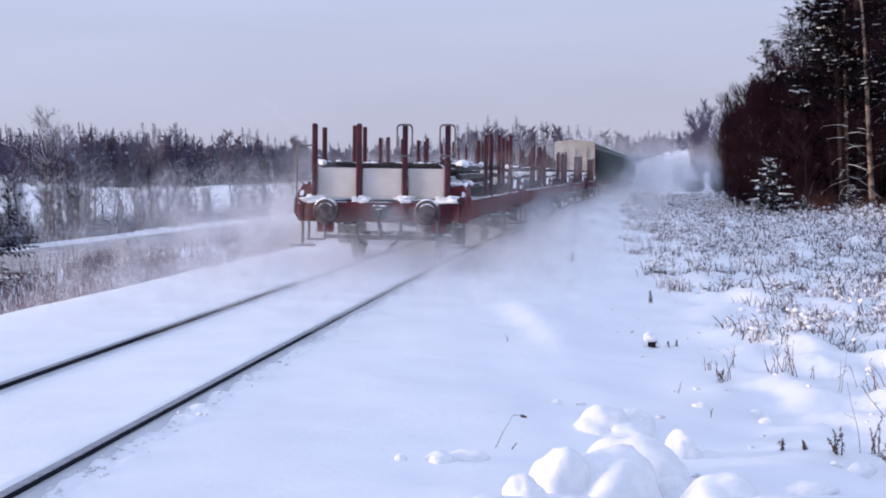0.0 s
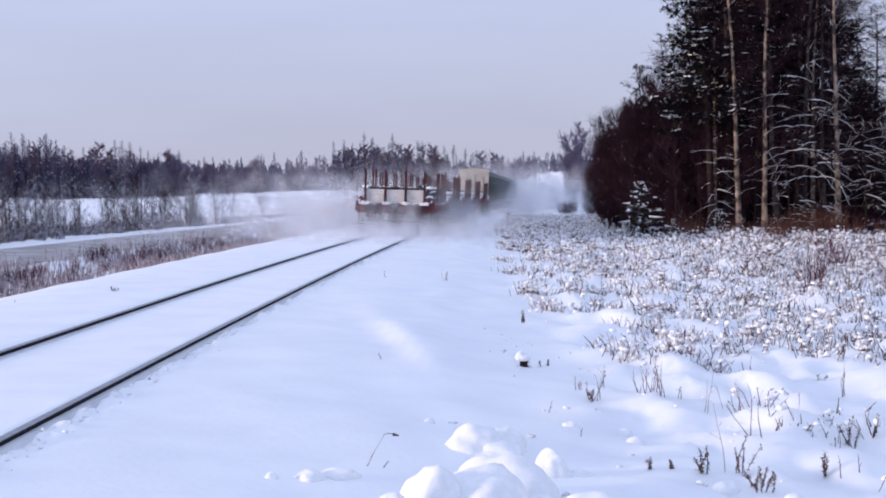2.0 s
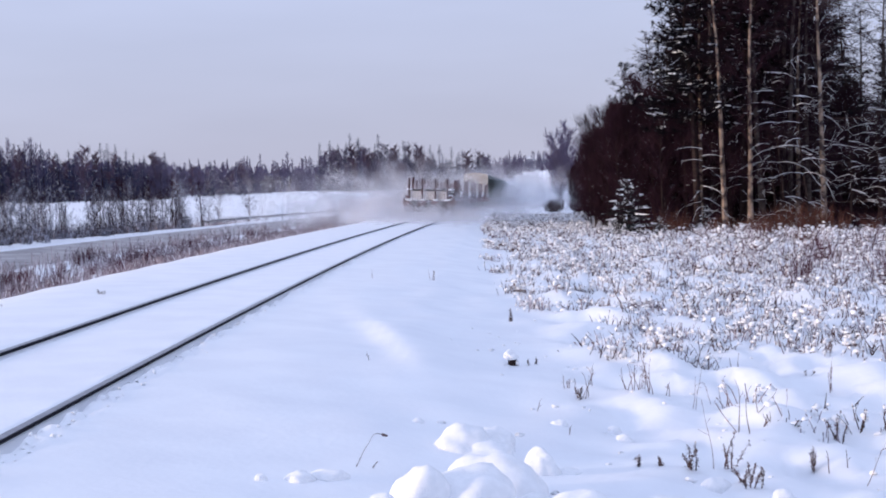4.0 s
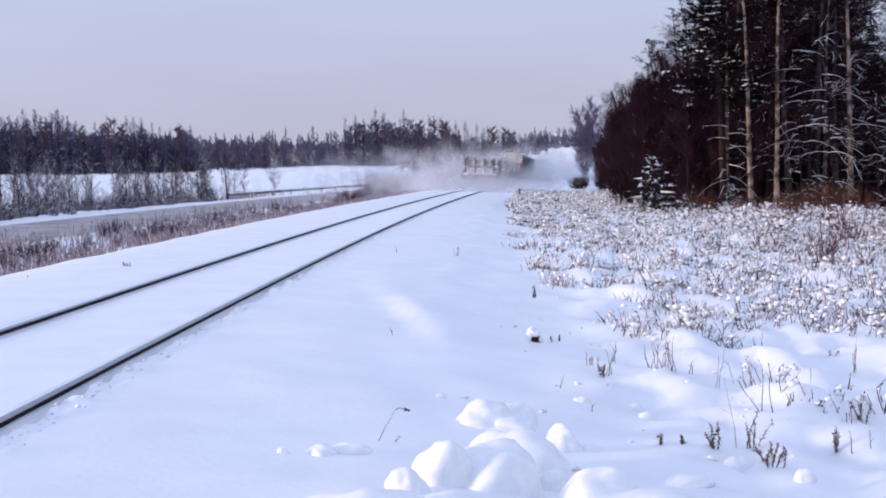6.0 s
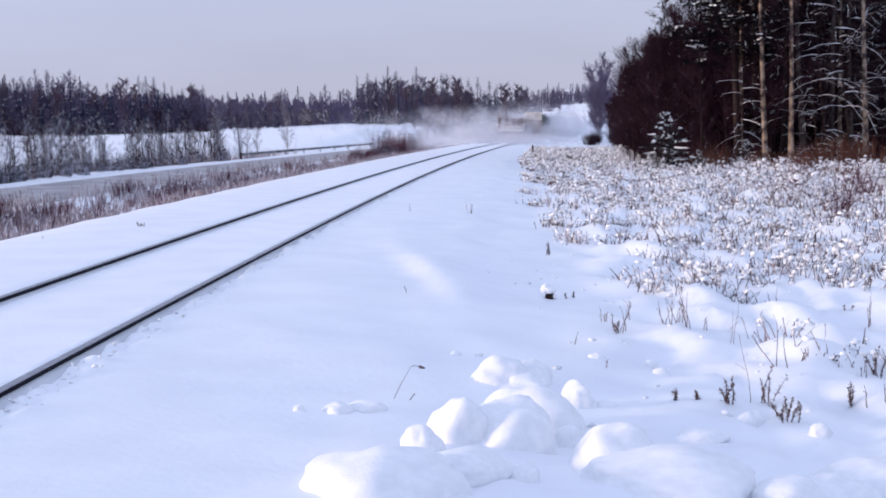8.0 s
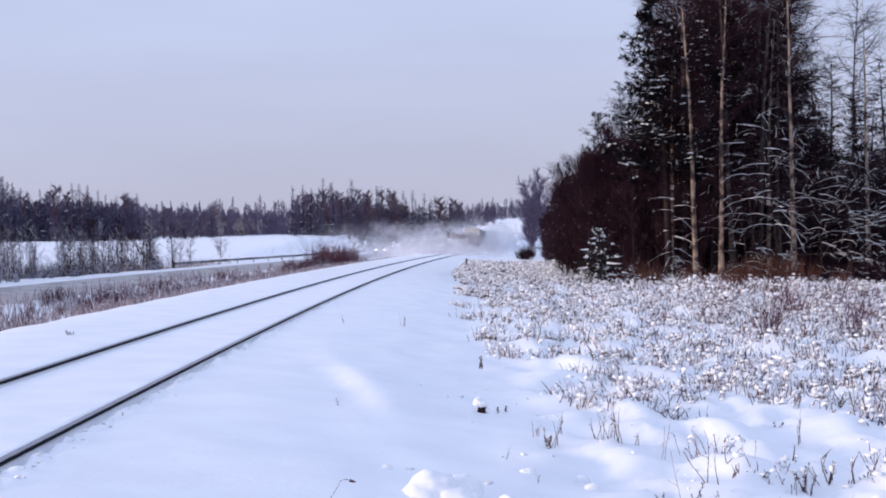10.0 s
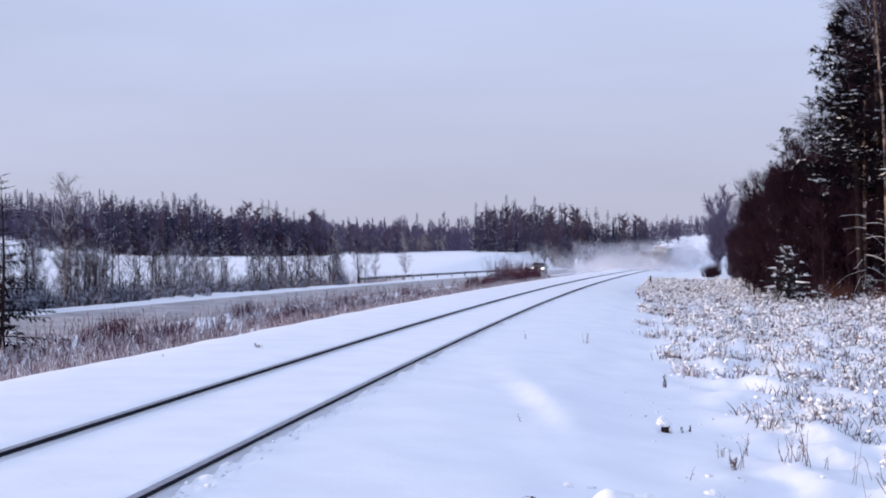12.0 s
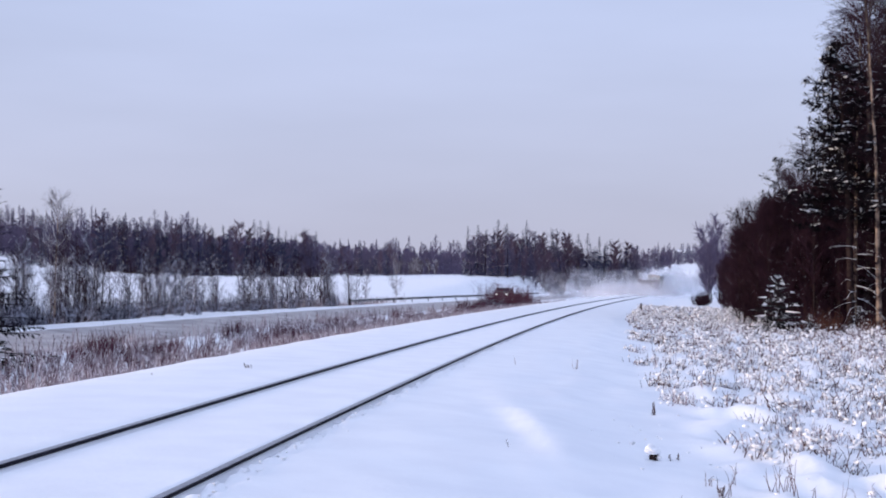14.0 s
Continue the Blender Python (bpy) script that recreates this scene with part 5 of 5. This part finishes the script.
def stump(x, y, r, h, mat, label, cap=1.15):
    st = empty("tree_stump")
    tagged(st, label, "stump")
    st.matrix_basis = pose(x, y, ground_z(x, y) - 0.03)
    bm = bmesh.new()
    rod(bm, (0, 0, -0.05), (0.02, 0, h), r, r * 0.8, 12)
    for v in bm.verts:
        v.co *= 1 + 0.15 * noise.noise(v.co * 12)
    part("stub", bm, mat, st)
    for k, (dx, dz, s) in enumerate(((0, h, cap), (-0.5 * r, h * 0.9, cap * 0.7), (1.1 * r, h * 0.35, cap * 0.5))):
        bm = bmesh.new()
        bmesh.ops.create_icosphere(bm, subdivisions=3, radius=r * s)
        for v in bm.verts:
            v.co *= 1 + 0.7 * noise.noise(v.co * 14 + Vector((k, 0, 0)))
            v.co.z *= 0.75
        bmesh.ops.translate(bm, vec=(dx, -0.02, dz), verts=bm.verts)
        part("snow_cap", bm, LUMP_SNOW, st, "cap of snow")


stump(2.33, 16.05, 0.055, 0.15, DARK_BARK, "small dark stump under a cap of snow", 1.35)
stump(13.87, 43.4, 0.24, 0.26, RED_TWIG, "reddish brown stump half under snow", 0.6)

# marker post beside the line
bm = bmesh.new()
rod(bm, (0, 0, -0.2), (0, 0, 0.54), 0.07, 0.065, 10)
post = part("marker_post", bm, DARK_BARK, None, at=pose(13.5, 102, ground_z(13.5, 102)))
tagged(post, "short dark wooden marker post in the snow", "post")


def guard_rail():
    g = empty("guard_rail")
    tagged(g, "dark steel guard rail along the far side of the road", "guard rail")
    ys = [104 + 4 * i for i in range(34)]
    shape = [(-0.02, 0.50), (0.03, 0.54), (-0.01, 0.60), (0.03, 0.66), (-0.02, 0.72), (-0.03, 0.72), (0.0, 0.60), (-0.03, 0.50)]
    verts = [(track_x(y) - 17.2 + a, y, lie(track_x(y) - 17.2) - 1.32 + b) for y in ys for a, b in shape]
    n = len(shape)
    part("beam", (verts, [(r * n + c, (r + 1) * n + c, (r + 1) * n + (c + 1) % n, r * n + (c + 1) % n) for r in range(len(ys) - 1) for c in range(n)]), BLACK, g)
    for y in ys[::2]:
        part("post", boxes((track_x(y) - 17.26, y, lie(track_x(y) - 17.2) - 0.95, 0.08, 0.10, 0.80)), BLACK, g)


guard_rail()


# ---- snow whirled up by the train ----
def wisps(seed, n, half_len, size, place):
    """A cloud of n thin ragged wisps of snow dust, each about size across its half; place(rnd) gives (across, height) of one."""
    rnd = random.Random(seed)
    verts, faces, uvs = [], [], []
    for _ in range(n):
        across, high = place(rnd)
        turn = pose(across, half_len * max(-1.4, min(1.4, rnd.gauss(0, 0.55))), high, rnd.uniform(25, 155), rnd.uniform(0, 360), rnd.uniform(-55, 55))
        r, flat, k = size * rnd.uniform(0.6, 1.4), rnd.uniform(0.6, 1.0), len(verts)
        verts.append(turn.translation[:])
        for c in range(7):
            w = 2 * math.pi * c / 7
            verts.append((turn @ Vector((r * math.cos(w), r * flat * math.sin(w), 0)))[:])
        for c in range(7):
            d = (c + 1) % 7
            faces.append((k, k + 1 + c, k + 1 + d))
            uvs += [0.0, 0.0, math.cos(2 * math.pi * c / 7), math.sin(2 * math.pi * c / 7), math.cos(2 * math.pi * d / 7), math.sin(2 * math.pi * d / 7)]
    me = mesh_of("snow_cloud", verts, faces, FLAKE, True)
    me.uv_layers.new(name="UVMap").data.foreach_set("uv", uvs)
    return tagged(new("snow_cloud", me), "cloud of fine snow whirled up by the passing train", "snow cloud", kind="stuff")


def low_swirl(rnd):
    return rnd.gauss(0.1, 1.8), -0.05 + abs(rnd.gauss(0, 0.6))


def side_swirl(rnd):
    if rnd.random() < 0.30:
        return rnd.gauss(4.0, 1.5), -0.25 + abs(rnd.gauss(0, 0.28))
    return rnd.gauss(-3.5, 2.6), -0.1 + abs(rnd.gauss(0, 0.5))


def drift(rnd):
    k = rnd.random()
    return -1.5 - 18 * k * rnd.random(), -0.9 + abs(rnd.gauss(0, 0.8 + 0.55 * k))


def trail(rnd):
    return rnd.gauss(-1.6, 3.0), -0.05 + abs(rnd.gauss(0, 0.85))


def tall_drift(rnd):
    k = rnd.random()
    return rnd.gauss(-1.0 - 8 * k, 9.0), -0.5 + 4.6 * rnd.betavariate(1.0, 1.7)


def head_cloud(rnd):
    return rnd.gauss(2.5, 8.0), -0.3 + 5.5 * rnd.betavariate(1.0, 1.6)


def ground_drift(rnd):
    return rnd.gauss(-0.4, 1.7), -0.05 + abs(rnd.gauss(0, 0.22))


def tail(rnd):
    return rnd.gauss(0.0, 2.2), -0.05 + abs(rnd.gauss(0, 1.5))


# cloud, where its middle is at the start, its speed (what is left behind lags), and by how much it rises as it is whirled up
CLOUDS = [
    (wisps(1, 263, 2.6, 0.6, low_swirl), REAR + 0.0, SPEED),
    (wisps(2, 105, 7.0, 0.8, side_swirl), REAR + 9, SPEED),
    (wisps(3, 125, 8.0, 0.9, side_swirl), REAR + 24, SPEED),
    (wisps(4, 190, 9.0, 1.1, side_swirl), REAR + 41, SPEED),
    (wisps(5, 294, 12.0, 1.3, side_swirl), REAR + 62, SPEED),
    (wisps(6, 868, 22.0, 1.9, tall_drift), REAR + 88, 14.2, 1.2),
    (wisps(11, 356, 6.0, 1.2, tail), REAR + 14, 14.0, 2.2),
    (wisps(12, 640, 5.5, 0.55, ground_drift), 21.6, 14.6),
    (wisps(7, 232, 6.0, 0.8, trail), 32.0, 12.9),
    (wisps(8, 232, 9.0, 1.2, trail), 41.0, 11.8),
    (wisps(9, 372, 14.0, 1.1, drift), 48.0, 11.2),
    (wisps(10, 465, 20.0, 1.7, drift), 78.0, 10.8),
    (wisps(13, 760, 30.0, 2.6, head_cloud), REAR + 128, SPEED),
]


# ---- all that moves ----
def motions():
    steps = [0.5 * i for i in range(29)]
    for wagon, ahead in WAGONS:
        rows = []
        for t in steps:
            y = REAR + ahead + SPEED * t
            m = track_pose(y + 7.0)
            rows.append((t, m @ pose(0, -7.0, 0)))
        walk(wagon, rows)
    for cloud, start, speed, *rise in CLOUDS:
        up = rise[0] if rise else 0.0
        walk(cloud, [(t, pose(0, 0, up * (soft(0.5, 4.5, t) - 1)) @ track_pose(start + speed * t)) for t in steps])
    # the car comes towards the camera and halts behind the bushes
    rows = []
    for t, y in ((0.0, 385), (4.0, 322), (8.5, 250), (10.8, 214), (11.2, 207), (11.6, 201), (12.0, 192), (12.5, 180), (13.0, 171), (13.5, 166), (14.0, 165)):
        slope = track_x(y + 0.5) - track_x(y - 0.5)
        rows.append((t, pose(track_x(y) - 13.9, y, -1.05 + track_z(y) * soft(-60, -6, -13.9) + lie(track_x(y) - 13.9), 0, TILT, -math.degrees(math.atan(slope)))))
    walk(CAR, rows)


motions()
